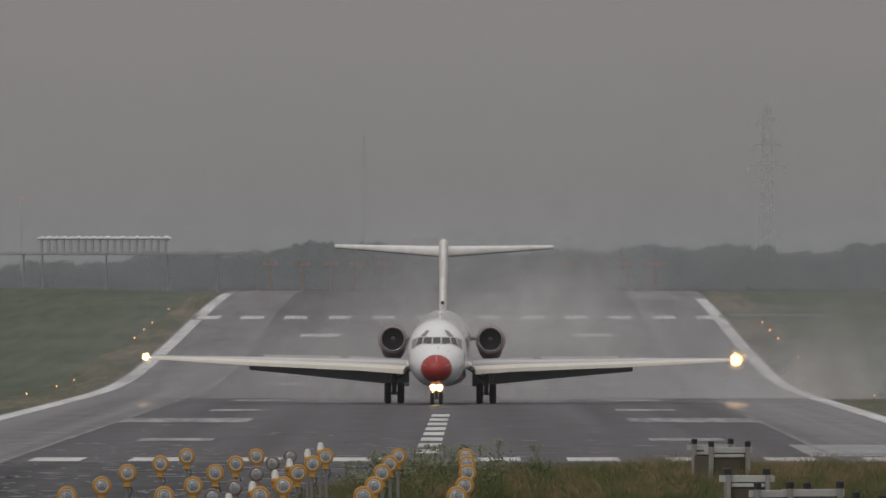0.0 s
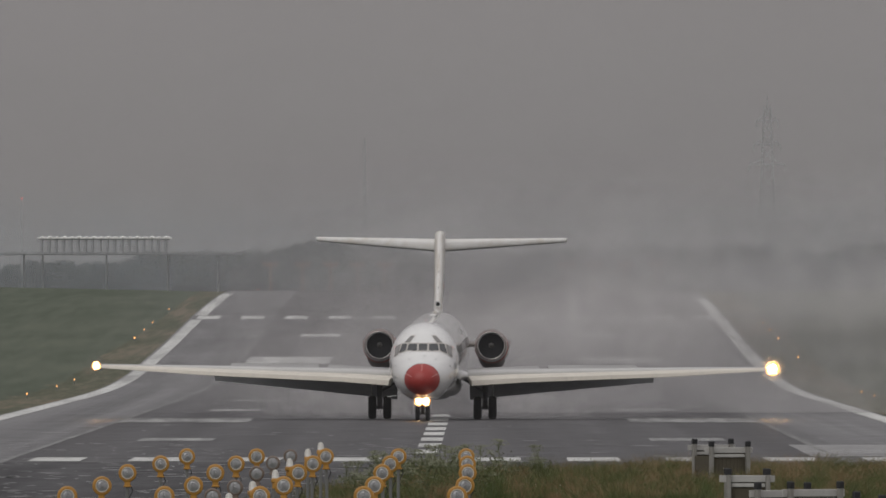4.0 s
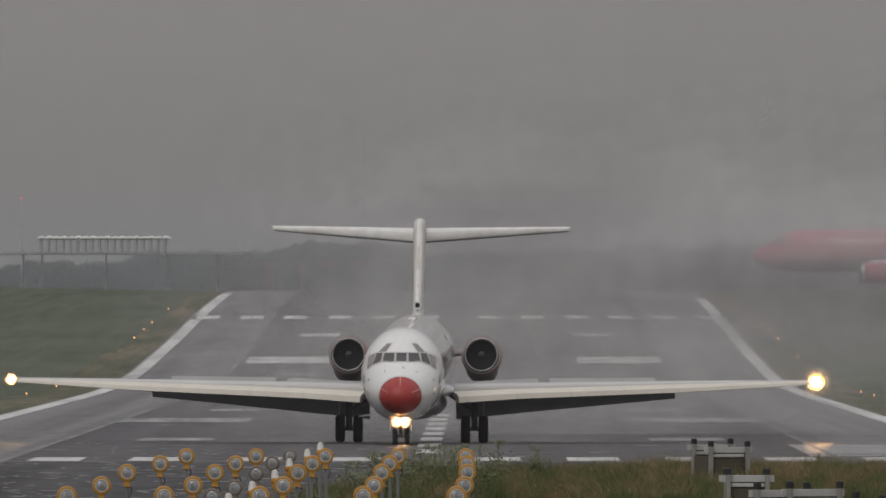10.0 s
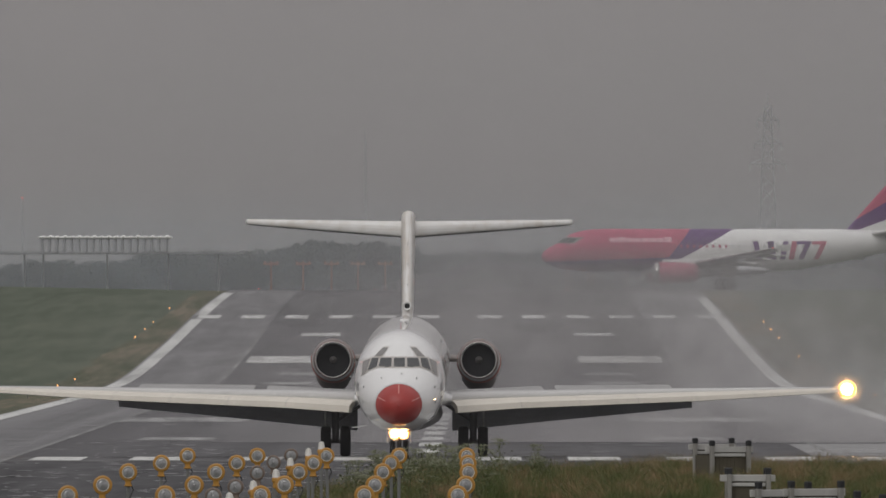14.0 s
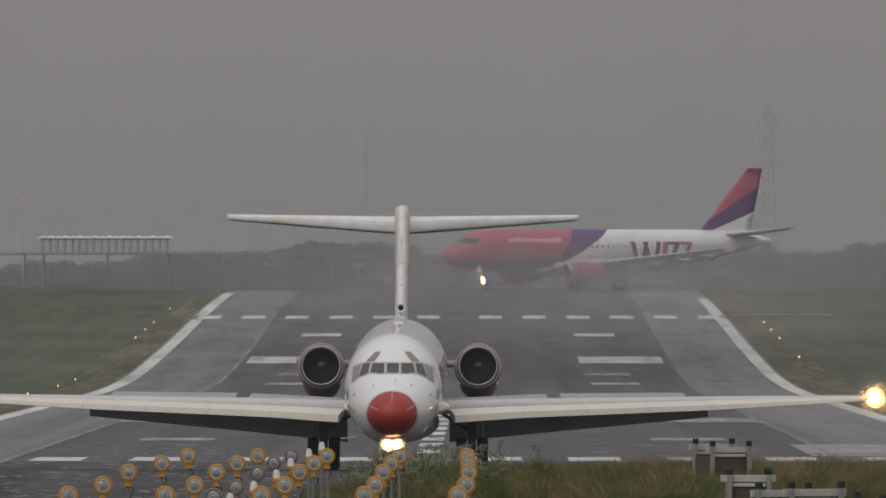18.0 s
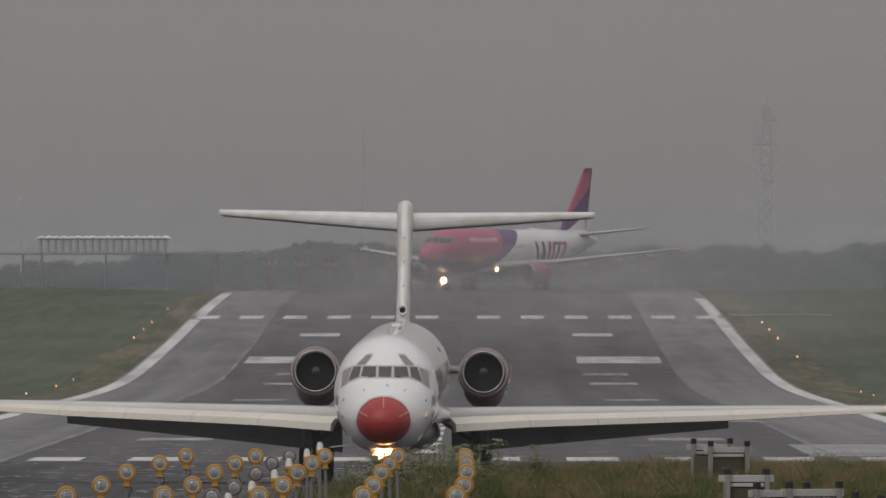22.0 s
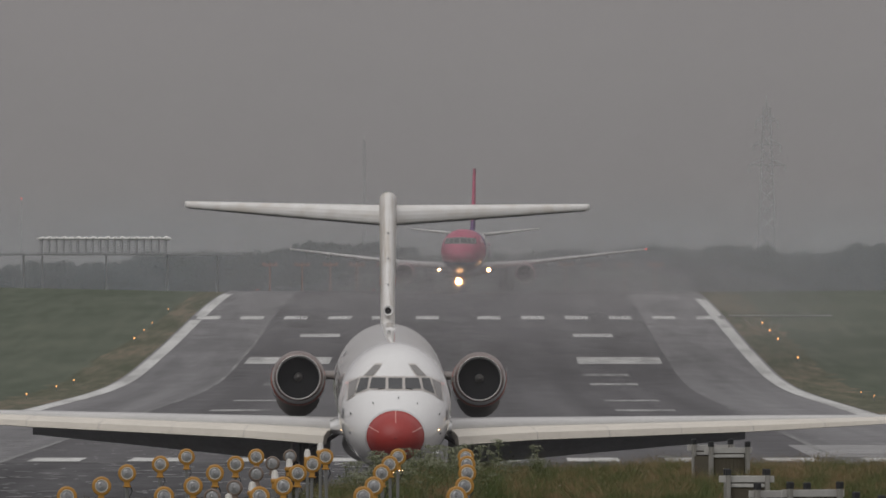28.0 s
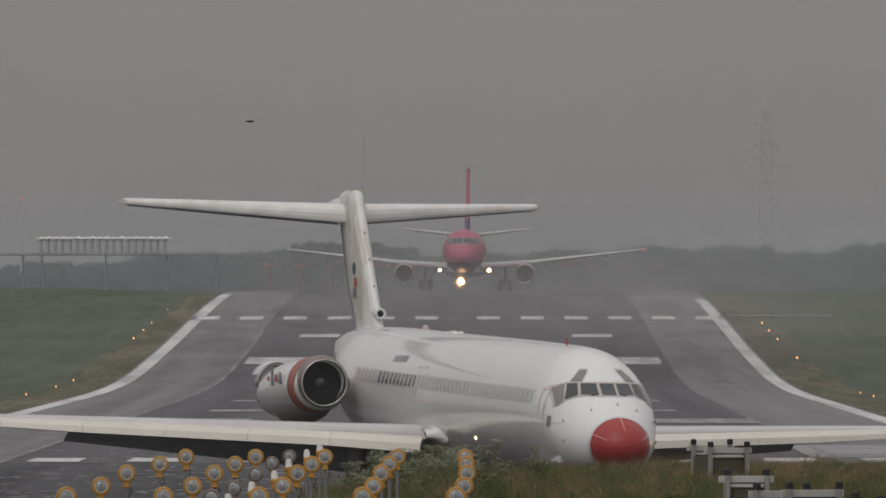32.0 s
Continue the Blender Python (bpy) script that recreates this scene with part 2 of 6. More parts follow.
def blade_mat(name, c1, c2, c3):
    m = bpy.data.materials.new(name)
    m.use_nodes = True
    n, l = m.node_tree.nodes, m.node_tree.links
    b, g, r = n["Principled BSDF"], n.new("ShaderNodeNewGeometry"), n.new("ShaderNodeValToRGB")
    r.color_ramp.elements[0].color, r.color_ramp.elements[1].color = (*c1, 1), (*c3, 1)
    r.color_ramp.elements.new(0.5).color = (*c2, 1)
    tc, mp, nz, mx = n.new("ShaderNodeTexCoord"), n.new("ShaderNodeMapping"), n.new("ShaderNodeTexNoise"), n.new("ShaderNodeMath")
    mp.inputs["Scale"].default_value = (1.5, 0.06, 2.5)
    l.new(tc.outputs["Object"], mp.inputs[0])
    l.new(mp.outputs[0], nz.inputs["Vector"])
    nz.inputs["Scale"].default_value, nz.inputs["Detail"].default_value = 1.0, 3
    rg = n.new("ShaderNodeMapRange")
    rg.inputs["From Min"].default_value, rg.inputs["From Max"].default_value = 0.36, 0.64
    rg.inputs["To Min"].default_value, rg.inputs["To Max"].default_value = 0.0, 0.66
    l.new(nz.outputs[0], rg.inputs["Value"])
    mx.operation, mx.inputs[1].default_value = "MULTIPLY_ADD", 0.38
    l.new(g.outputs["Random Per Island"], mx.inputs[0])
    l.new(rg.outputs[0], mx.inputs[2])
    l.new(mx.outputs[0], r.inputs[0])
    l.new(r.outputs[0], b.inputs["Base Color"])
    b.inputs["Roughness"].default_value = 0.7
    b.inputs["Specular IOR Level"].default_value = 0.25
    return m


M_BLADE = blade_mat("green_grass_blades", (0.048, 0.080, 0.020), (0.110, 0.114, 0.042), (0.28, 0.165, 0.095))
M_SEED = blade_mat("reddish_seed_grass", (0.080, 0.102, 0.032), (0.155, 0.135, 0.060), (0.38, 0.24, 0.155))
M_WEED = blade_mat("pale_weed_leaves", (0.058, 0.074, 0.030), (0.110, 0.124, 0.060), (0.20, 0.205, 0.125))
M_SEEDHEAD = blade_mat("pale_seed_heads", (0.20, 0.16, 0.10), (0.34, 0.27, 0.18), (0.50, 0.46, 0.36))
M_UMBEL = blade_mat("white_umbel_flowers", (0.15, 0.165, 0.10), (0.23, 0.24, 0.16), (0.36, 0.36, 0.28))


def mist_mat(name, density, wide, low, high, grain=0.25, value=0.60, foot=None, tint=(1.0, 0.972, 0.975)):
    """Fine droplets in the air: scattering, thinner upwards and to the sides, in drifting patches."""
    m = bpy.data.materials.new(name)
    m.use_nodes = True
    n, l = m.node_tree.nodes, m.node_tree.links
    n.clear()
    o, d, tr, mx = n.new("ShaderNodeOutputMaterial"), n.new("ShaderNodeBsdfDiffuse"), n.new("ShaderNodeBsdfTranslucent"), n.new("ShaderNodeMixShader")
    clear, thin = n.new("ShaderNodeBsdfTransparent"), n.new("ShaderNodeMixShader")
    for q in (d, tr):
        q.inputs[0].default_value = (value * tint[0], value * tint[1], value * tint[2], 1)
    tc, sep, ab = n.new("ShaderNodeTexCoord"), n.new("ShaderNodeSeparateXYZ"), n.new("ShaderNodeMath")
    l.new(tc.outputs["Object"], sep.inputs[0])
    ab.operation = "ABSOLUTE"
    l.new(sep.outputs["X"], ab.inputs[0])
    fx, fz, nz = n.new("ShaderNodeMapRange"), n.new("ShaderNodeMapRange"), n.new("ShaderNodeTexNoise")
    for q, a0, a1 in ((fx, wide * 0.35, wide), (fz, low, high)):
        q.interpolation_type = "SMOOTHSTEP"
        q.inputs["From Min"].default_value, q.inputs["From Max"].default_value = a0, a1
        q.inputs["To Min"].default_value, q.inputs["To Max"].default_value = 1, 0
    l.new(ab.outputs[0], fx.inputs["Value"])
    l.new(sep.outputs["Z"], fz.inputs["Value"])
    nz.inputs["Scale"].default_value, nz.inputs["Detail"].default_value = grain, 3
    sl = n.new("ShaderNodeMapping")
    sl.inputs["Scale"].default_value = (1, 0.02, 1)
    l.new(tc.outputs["Object"], sl.inputs[0])
    l.new(sl.outputs[0], nz.inputs["Vector"])
    nr = n.new("ShaderNodeMapRange")
    nr.inputs["From Min"].default_value, nr.inputs["From Max"].default_value = 0.3, 0.7
    nr.inputs["To Min"].default_value, nr.inputs["To Max"].default_value = density * 0.72, density * 1.2
    l.new(nz.outputs[0], nr.inputs["Value"])
    m1, m2 = n.new("ShaderNodeMath"), n.new("ShaderNodeMath")
    for q in (m1, m2):
        q.operation = "MULTIPLY"
    l.new(fx.outputs[0], m1.inputs[0])
    l.new(fz.outputs[0], m1.inputs[1])
    thick = m1
    if foot:
        ff, m0 = n.new("ShaderNodeMapRange"), n.new("ShaderNodeMath")
        ff.interpolation_type, m0.operation = "SMOOTHSTEP", "MULTIPLY"
        ff.inputs["From Min"].default_value, ff.inputs["From Max"].default_value = foot
        l.new(sep.outputs["Z"], ff.inputs["Value"])
        l.new(ff.outputs[0], m0.inputs[0])
        l.new(m1.outputs[0], m0.inputs[1])
        thick = m0
    # single droplets: grain finer than the eye can part
    wn_, wr, m3 = n.new("ShaderNodeTexWhiteNoise"), n.new("ShaderNodeMapRange"), n.new("ShaderNodeMath")
    l.new(tc.outputs["Object"], wn_.inputs["Vector"])
    wr.inputs["To Min"].default_value, wr.inputs["To Max"].default_value = 0.15, 1.85
    l.new(wn_.outputs["Value"], wr.inputs["Value"])
    m3.operation = "MULTIPLY"
    l.new(nr.outputs[0], m3.inputs[0])
    l.new(wr.outputs[0], m3.inputs[1])
    m2.use_clamp = True
    l.new(thick.outputs[0], m2.inputs[0])
    l.new(m3.outputs[0], m2.inputs[1])
    l.new(d.outputs[0], mx.inputs[1])
    l.new(tr.outputs[0], mx.inputs[2])
    l.new(m2.outputs[0], thin.inputs[0])
    l.new(clear.outputs[0], thin.inputs[1])
    l.new(mx.outputs[0], thin.inputs[2])
    l.new(thin.outputs[0], o.inputs[0])
    return m


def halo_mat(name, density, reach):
    """Glare added before a lamp: thins out to all sides, and shines only by the lamp's own light."""
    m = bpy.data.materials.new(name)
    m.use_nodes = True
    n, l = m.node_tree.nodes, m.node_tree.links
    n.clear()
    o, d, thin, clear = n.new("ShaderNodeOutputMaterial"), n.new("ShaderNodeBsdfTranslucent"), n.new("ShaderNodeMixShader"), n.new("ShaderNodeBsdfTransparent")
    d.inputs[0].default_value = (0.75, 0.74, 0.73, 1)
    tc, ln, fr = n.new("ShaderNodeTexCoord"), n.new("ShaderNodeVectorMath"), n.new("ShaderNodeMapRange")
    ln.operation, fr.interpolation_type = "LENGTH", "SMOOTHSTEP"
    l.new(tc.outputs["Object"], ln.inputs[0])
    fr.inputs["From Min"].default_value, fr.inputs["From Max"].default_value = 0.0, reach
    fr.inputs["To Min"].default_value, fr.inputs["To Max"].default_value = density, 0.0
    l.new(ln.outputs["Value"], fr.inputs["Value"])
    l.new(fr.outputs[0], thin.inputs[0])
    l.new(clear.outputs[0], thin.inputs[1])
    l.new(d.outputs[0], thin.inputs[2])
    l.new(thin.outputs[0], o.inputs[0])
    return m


M_HALO = {r: halo_mat("lamp_glare_sheet", 0.10, 4.4 * r) for r in (0.17, 0.21, 0.22, 0.25, 0.34, 0.45)}


# ---- shape helpers: each gives (vertices, faces) ----
def part(name, vf, material, parent=None, label="", smooth=False, loc=None):
    me = bpy.data.meshes.new(name)
    me.from_pydata([tuple(v) for v in vf[0]], [], [tuple(f) for f in vf[1]])
    me.materials.append(material)
    if smooth:
        me.polygons.foreach_set("use_smooth", [True] * len(me.polygons))
    me.update()
    ob = new(name, me)
    if parent:
        ob.parent = parent
    if loc:
        ob.location = loc
    if label:
        tagged(ob, label)
    return ob


def share(name, me, parent, m, label=""):
    ob = new(name, me)
    ob.parent = parent
    ob.matrix_basis = m
    if label:
        tagged(ob, label)
    return ob


def thing(name, label, category, group="", kind="", m=None):
    ob = new(name)
    ob.empty_display_size = 0.3
    if m is not None:
        ob.matrix_basis = m
    return tagged(ob, label, category, group, kind)


def join(*parts):
    V, F = [], []
    for v, f in parts:
        o = len(V)
        V += [tuple(p) for p in v]
        F += [tuple(i + o for i in q) for q in f]
    return V, F


def moved(vf, m):
    return [tuple(m @ Vector(v)) for v in vf[0]], vf[1]


def box(x0, x1, y0, y1, z0, z1, b=0.0):
    """A block with chamfered edges."""
    if not b:
        V = [(x, y, z) for x in (x0, x1) for y in (y0, y1) for z in (z0, z1)]
        return V, [(0, 1, 3, 2), (4, 6, 7, 5), (0, 4, 5, 1), (2, 3, 7, 6), (0, 2, 6, 4), (1, 5, 7, 3)]
    bm = bmesh.new()
    for x, sx in ((x0, 1), (x1, -1)):
        for y, sy in ((y0, 1), (y1, -1)):
            for z, sz in ((z0, 1), (z1, -1)):
                bm.verts.new((x, y + sy * b, z + sz * b))
                bm.verts.new((x + sx * b, y, z + sz * b))
                bm.verts.new((x + sx * b, y + sy * b, z))
    bmesh.ops.convex_hull(bm, input=bm.verts)
    bm.verts.index_update()
    out = [tuple(v.co) for v in bm.verts], [tuple(v.index for v in f.verts) for f in bm.faces]
    bm.free()
    return out


def tube(p, q, r0, r1=None, n=8):
    r1 = r0 if r1 is None else r1
    p, q = Vector(p), Vector(q)
    t = (q - p).to_track_quat("Z", "Y").to_matrix()
    V = []
    for c, r in ((p, r0), (q, r1)):
        for i in range(n):
            a = 2 * math.pi * i / n
            V.append(tuple(c + t @ Vector((r * math.cos(a), r * math.sin(a), 0))))
    F = [(i, (i + 1) % n, n + (i + 1) % n, n + i) for i in range(n)]
    return V, F + [tuple(range(n - 1, -1, -1)), tuple(range(n, 2 * n))]


def turned(profile, n=24, centre=(0, 0, 0), axis="y", close=False):
    """A turned shape: (along, radius) pairs about an axis through centre."""
    V, F = [], []
    for a, r in profile:
        for i in range(n):
            t = 2 * math.pi * i / n
            c, s = r * math.cos(t), r * math.sin(t)
            V.append({"y": (centre[0] + c, centre[1] + a, centre[2] + s), "z": (centre[0] + c, centre[1] + s, centre[2] + a),
                      "x": (centre[0] + a, centre[1] + c, centre[2] + s)}[axis])
    k = len(profile)
    for j in range(k - 1 + (1 if close else 0)):
        a, b = j * n, ((j + 1) % k) * n
        F += [(a + i, a + (i + 1) % n, b + (i + 1) % n, b + i) for i in range(n)]
    if not close:
        F += [tuple(range(n)), tuple(range((k - 1) * n + n - 1, (k - 1) * n - 1, -1))]
    return V, F


class Body:
    """A fuselage: stations (y, half width, top, bottom), with smooth rings between them."""

    def __init__(self, stations, mid=0.5):
        self.s = np.array(stations, float)
        self.mid = mid

    def at(self, y):
        w, t, b = (self.curve(y, k) for k in (1, 2, 3))
        return w, t, b, b + (t - b) * self.mid

    def curve(self, y, k):
        """A smooth line through the stations that never overshoots them."""
        X, Y = self.s[:, 0], self.s[:, k]
        i = int(min(max(np.searchsorted(X, y) - 1, 0), len(X) - 2))

        def slope(j):
            if j <= 0 or j >= len(X) - 1:
                j = min(max(j, 0), len(X) - 1)
                q = 0 if j == 0 else len(X) - 2
                return (Y[q + 1] - Y[q]) / (X[q + 1] - X[q])
            d0, d1 = (Y[j] - Y[j - 1]) / (X[j] - X[j - 1]), (Y[j + 1] - Y[j]) / (X[j + 1] - X[j])
            return 0.0 if d0 * d1 <= 0 else 2 * d0 * d1 / (d0 + d1)
        h = X[i + 1] - X[i]
        u = min(max((y - X[i]) / h, 0), 1)
        return float((2 * u**3 - 3 * u * u + 1) * Y[i] + (u**3 - 2 * u * u + u) * h * slope(i) + (3 * u * u - 2 * u**3) * Y[i + 1] + (u**3 - u * u) * h * slope(i + 1))

    def point(self, y, a, out=0.0):
        w, t, b, c = self.at(y)
        s = math.sin(a)
        return ((w + out) * math.cos(a), y, c + ((t - c + out) if s > 0 else (c - b + out)) * s)

    def shell(self, n=40, y0=None, y1=None, step=None):
        ys = [self.s[0, 0]]
        for p, q in zip(self.s[:-1, 0], self.s[1:, 0]):
            ys += [p + (q - p) * k / 3 for k in (1, 2, 3)]
        ys = [y for y in ys if (y0 is None or y >= y0) and (y1 is None or y <= y1)]
        V = [self.point(y, 2 * math.pi * i / n) for y in ys for i in range(n)]
        F = [(j * n + i, j * n + (i + 1) % n, j * n + n + (i + 1) % n, j * n + n + i) for j in range(len(ys) - 1) for i in range(n)]
        F += [tuple(range(n)), tuple(range(len(ys) * n - 1, len(ys) * n - n - 1, -1))]
        return V, F

    def front(self, x, z, out=0.0):
        """The y at which the nose's skin passes the place (x, z)."""
        lo, hi = self.s[0, 0], self.s[0, 0] + 9.0
        for _ in range(40):
            y = (lo + hi) / 2
            w, t, b, c = self.at(y)
            h = t - c if z > c else c - b
            if (x / w) ** 2 + ((z - c) / h) ** 2 <= 1:
                hi = y
            else:
                lo = y
        return hi - out

    def pane(self, corners, out=0.02, n=4):
        """A patch of the nose over a four-cornered outline, given by its (x, z) corners."""
        a, b, c, d = [Vector(q) for q in corners]
        V = []
        for i in range(n + 1):
            for j in range(n + 1):
                u, v = i / n, j / n
                p = (a * (1 - u) + b * u) * (1 - v) + (d * (1 - u) + c * u) * v
                V.append((p[0] * 1.006, self.front(p[0], p[1], out), p[1] + 0.004))
        return V, [(i * (n + 1) + j, (i + 1) * (n + 1) + j, (i + 1) * (n + 1) + j + 1, i * (n + 1) + j + 1) for i in range(n) for j in range(n)]

    def band(self, y0, y1, za, zb, half, sign, out, n):
        """A stripe along one flank whose middle height goes from za to zb."""
        V = []
        for i in range(n + 1):
            y, zm = y0 + (y1 - y0) * i / n, za + (zb - za) * i / n
            w, t, b, c = self.at(y)
            for z in (zm - half, zm, zm + half):
                h = t - c if z > c else c - b
                V.append((sign * (w * max(0.0, 1 - ((z - c) / h) ** 2) ** 0.5 + out), y, z))
        return V, [(3 * i + j, 3 * i + 3 + j, 3 * i + 4 + j, 3 * i + 1 + j) for i in range(n) for j in (0, 1)]

    def side(self, y0, y1, z0, z1, sign, out=0.012, ny=1, nz=3, slant=0.0):
        """A patch on one flank between two heights."""
        V = []
        for i in range(ny + 1):
            for j in range(nz + 1):
                z = z0 + (z1 - z0) * j / nz
                y = y0 + (y1 - y0) * i / ny + slant * j / nz
                w, t, b, c = self.at(y)
                h = t - c if z > c else c - b
                k = max(0.0, 1 - ((z - c) / h) ** 2) ** 0.5
                V.append((sign * (w * k + out), y, z))
        return V, [(i * (nz + 1) + j, (i + 1) * (nz + 1) + j, (i + 1) * (nz + 1) + j + 1, i * (nz + 1) + j + 1) for i in range(ny) for j in range(nz)]


FOIL_EVEN = [(1.0, 0.0), (0.8, 0.42), (0.55, 0.82), (0.30, 1.0), (0.12, 0.82), (0.035, 0.5), (0.0, 0.0),
             (0.035, -0.5), (0.12, -0.82), (0.30, -1.0), (0.55, -0.82), (0.8, -0.42)]
FOIL = [(1.0, 0.0), (0.8, 0.30), (0.55, 0.72), (0.30, 1.0), (0.12, 0.90), (0.035, 0.68), (0.006, 0.32), (0.0, -0.08),
        (0.010, -0.42), (0.06, -0.58), (0.30, -0.62), (0.55, -0.45), (0.8, -0.2)]


FOIL_BLUNT = [(1.0, 0.0), (0.8, 0.32), (0.55, 0.74), (0.30, 1.0), (0.12, 0.92), (0.04, 0.74), (0.012, 0.48), (0.0, 0.1),
              (0.0, -0.25), (0.008, -0.50), (0.03, -0.62), (0.30, -0.58), (0.6, -0.38)]


def foil(sections, sign=1, upright=False, shape=FOIL):
    """A wing or fin: sections (span, leading edge y, height, chord, thickness)."""
    V, n = [], len(FOIL_EVEN if upright else shape)
    for s, y, z, c, t in sections:
        for a, h in (FOIL_EVEN if upright else shape):
            V.append((z + h * t * 0.6, y + a * c, s) if upright else (sign * s, y + a * c, z + h * t * 0.6))
    F = [(j * n + i, j * n + (i + 1) % n, j * n + n + (i + 1) % n, j * n + n + i) for j in range(len(sections) - 1) for i in range(n)]
    return V, F + [tuple(range(n)), tuple(range(len(V) - 1, len(V) - n - 1, -1))]


def cut(vf, place, normal):
    """Splits a shape by a plane: the piece behind it and the piece in front."""
    out = []
    for side in (True, False):
        bm = bmesh.new()
        vs = [bm.verts.new(v) for v in vf[0]]
        for f in vf[1]:
            bm.faces.new([vs[i] for i in f])
        bmesh.ops.bisect_plane(bm, geom=bm.verts[:] + bm.edges[:] + bm.faces[:], plane_co=place, plane_no=normal, clear_outer=side, clear_inner=not side)
        bm.verts.index_update()
        out.append(([tuple(v.co) for v in bm.verts], [tuple(v.index for v in f.verts) for f in bm.faces]))
        bm.free()
    return out


def slab(a, b, c, d, t):
    """A panel through four corners, t thick downwards."""
    V = [Vector(p) for p in (a, b, c, d)]
    nrm = (V[1] - V[0]).cross(V[3] - V[0]).normalized() * t
    return [tuple(p) for p in V] + [tuple(p - nrm) for p in V], [(0, 1, 2, 3), (7, 6, 5, 4), (0, 4, 5, 1), (1, 5, 6, 2), (2, 6, 7, 3), (3, 7, 4, 0)]


def flakes(n, place, size, seed):
    """Droplet clumps: n small tilted flakes, placed by a function of a random generator."""
    rng = np.random.default_rng(seed)
    P = place(rng, n)
    u, v = rng.normal(size=(n, 3)), rng.normal(size=(n, 3))
    u /= np.linalg.norm(u, axis=1)[:, None]
    v -= u * (u * v).sum(1)[:, None]
    v /= np.linalg.norm(v, axis=1)[:, None]
    s = size * rng.uniform(0.5, 1.2, n)[:, None]
    V = np.stack([P - u * s / 2, P + v * s / 2, P + u * s / 2, P - v * s / 2], 1).reshape(-1, 3)
    return V.tolist(), np.arange(4 * n).reshape(n, 4).tolist()


# ---- the ground ----
PROFILE = ((-2000, 5.0), (0, 4.4), (300, 2.4), (500, 1.5), (640, 1.3), (720, 1.1), (770, 0.6), (812, 0.06), (1111, 0.06), (1500, 0.0),
           (1800, -0.05), (1900, 0.0), (1980, 0.17), (2060, 0.50), (2130, 0.98), (2300, 2.24), (2460, 3.58), (2560, 4.38), (2650, 5.05),
           (2780, 5.86), (2860, 6.12), (2912, 6.19), (2960, 6.20), (3100, 6.15), (5000, 5.6), (9000, 5.0))
PX, PZ = [p[0] for p in PROFILE], [p[1] for p in PROFILE]
AXIS_A, AXIS_B = -2.21, 0.00138


def level(y):
    """Height of the runway's surface along its length, rounded at the bends."""
    return float(sum(np.interp(y + d, PX, PZ) for d in (-40, -20, 0, 20, 40)) / 5) if y > 860 else float(np.interp(y, PX, PZ))


def axis(y):
    """The runway's centre line."""
    return AXIS_A + AXIS_B * y


def land(x, y):
    """Height of the ground beside the runway."""
    z = level(y) - 0.06
    off = abs(x - axis(y)) - 24
    if y > 900 and off > 0:
        z += (0.020 if x < 0 else 0.008) * min(off, 60) * min(1, max(0, (y - 1900) / 700))
    if y < 815:
        k = min(1, max(0, (815 - y) / 60))
        z += k * (0.62 / (1 + math.exp(-max(-30, min(30, (x + 1.6) / 0.8)))) - 0.15)
        z += 0.22 / (1 + math.exp(-max(-30, min(30, (x - 3.2) / 0.5)))) * min(1, max(0, (690 - y) / 70)) * min(1, max(0, (y - 380) / 60))
        z += k * 0.10 * noise.noise(Vector((x * 0.5, y * 0.05, 3.1)))
    return z


def strip(x0, x1, ya, yb, lift, step=20.0):
    """A ribbon along the runway; x from its centre line."""
    n = max(1, int((yb - ya) / step))
    V, F = [], []
    for i in range(n + 1):
        y = ya + (yb - ya) * i / n
        V += [(axis(y) + x0, y, level(y) + lift), (axis(y) + x1, y, level(y) + lift)]
    return V, [(2 * i, 2 * i + 1, 2 * i + 3, 2 * i + 2) for i in range(n)]


gx = [-1500, -500, -200, -120, -80, -60, -50, -42, -36, -32, -28, -25, -22, -18, -14, -11] + [-9 + 0.5 * i for i in range(43)] + [13.5, 16, 19, 22, 25, 28, 32, 38, 46, 56, 70, 100, 150, 300, 700, 1500]
gy = [-600, -200, -50, 0, 100, 200, 300, 400] + list(range(450, 830, 8)) + list(range(840, 3100, 20)) + [3150, 3300, 3600, 4000, 4900]
GV = [(x, y, land(x, y)) for y in gy for x in gx]
GW = len(gx)
GF = [(j * GW + i, j * GW + i + 1, j * GW + GW + i + 1, j * GW + GW + i) for j in range(len(gy) - 1) for i in range(GW - 1)]
tagged(part("ground", (GV, GF), M_GRASS, smooth=True), "wide green airfield meadow beside the runway", "ground", kind="structure")

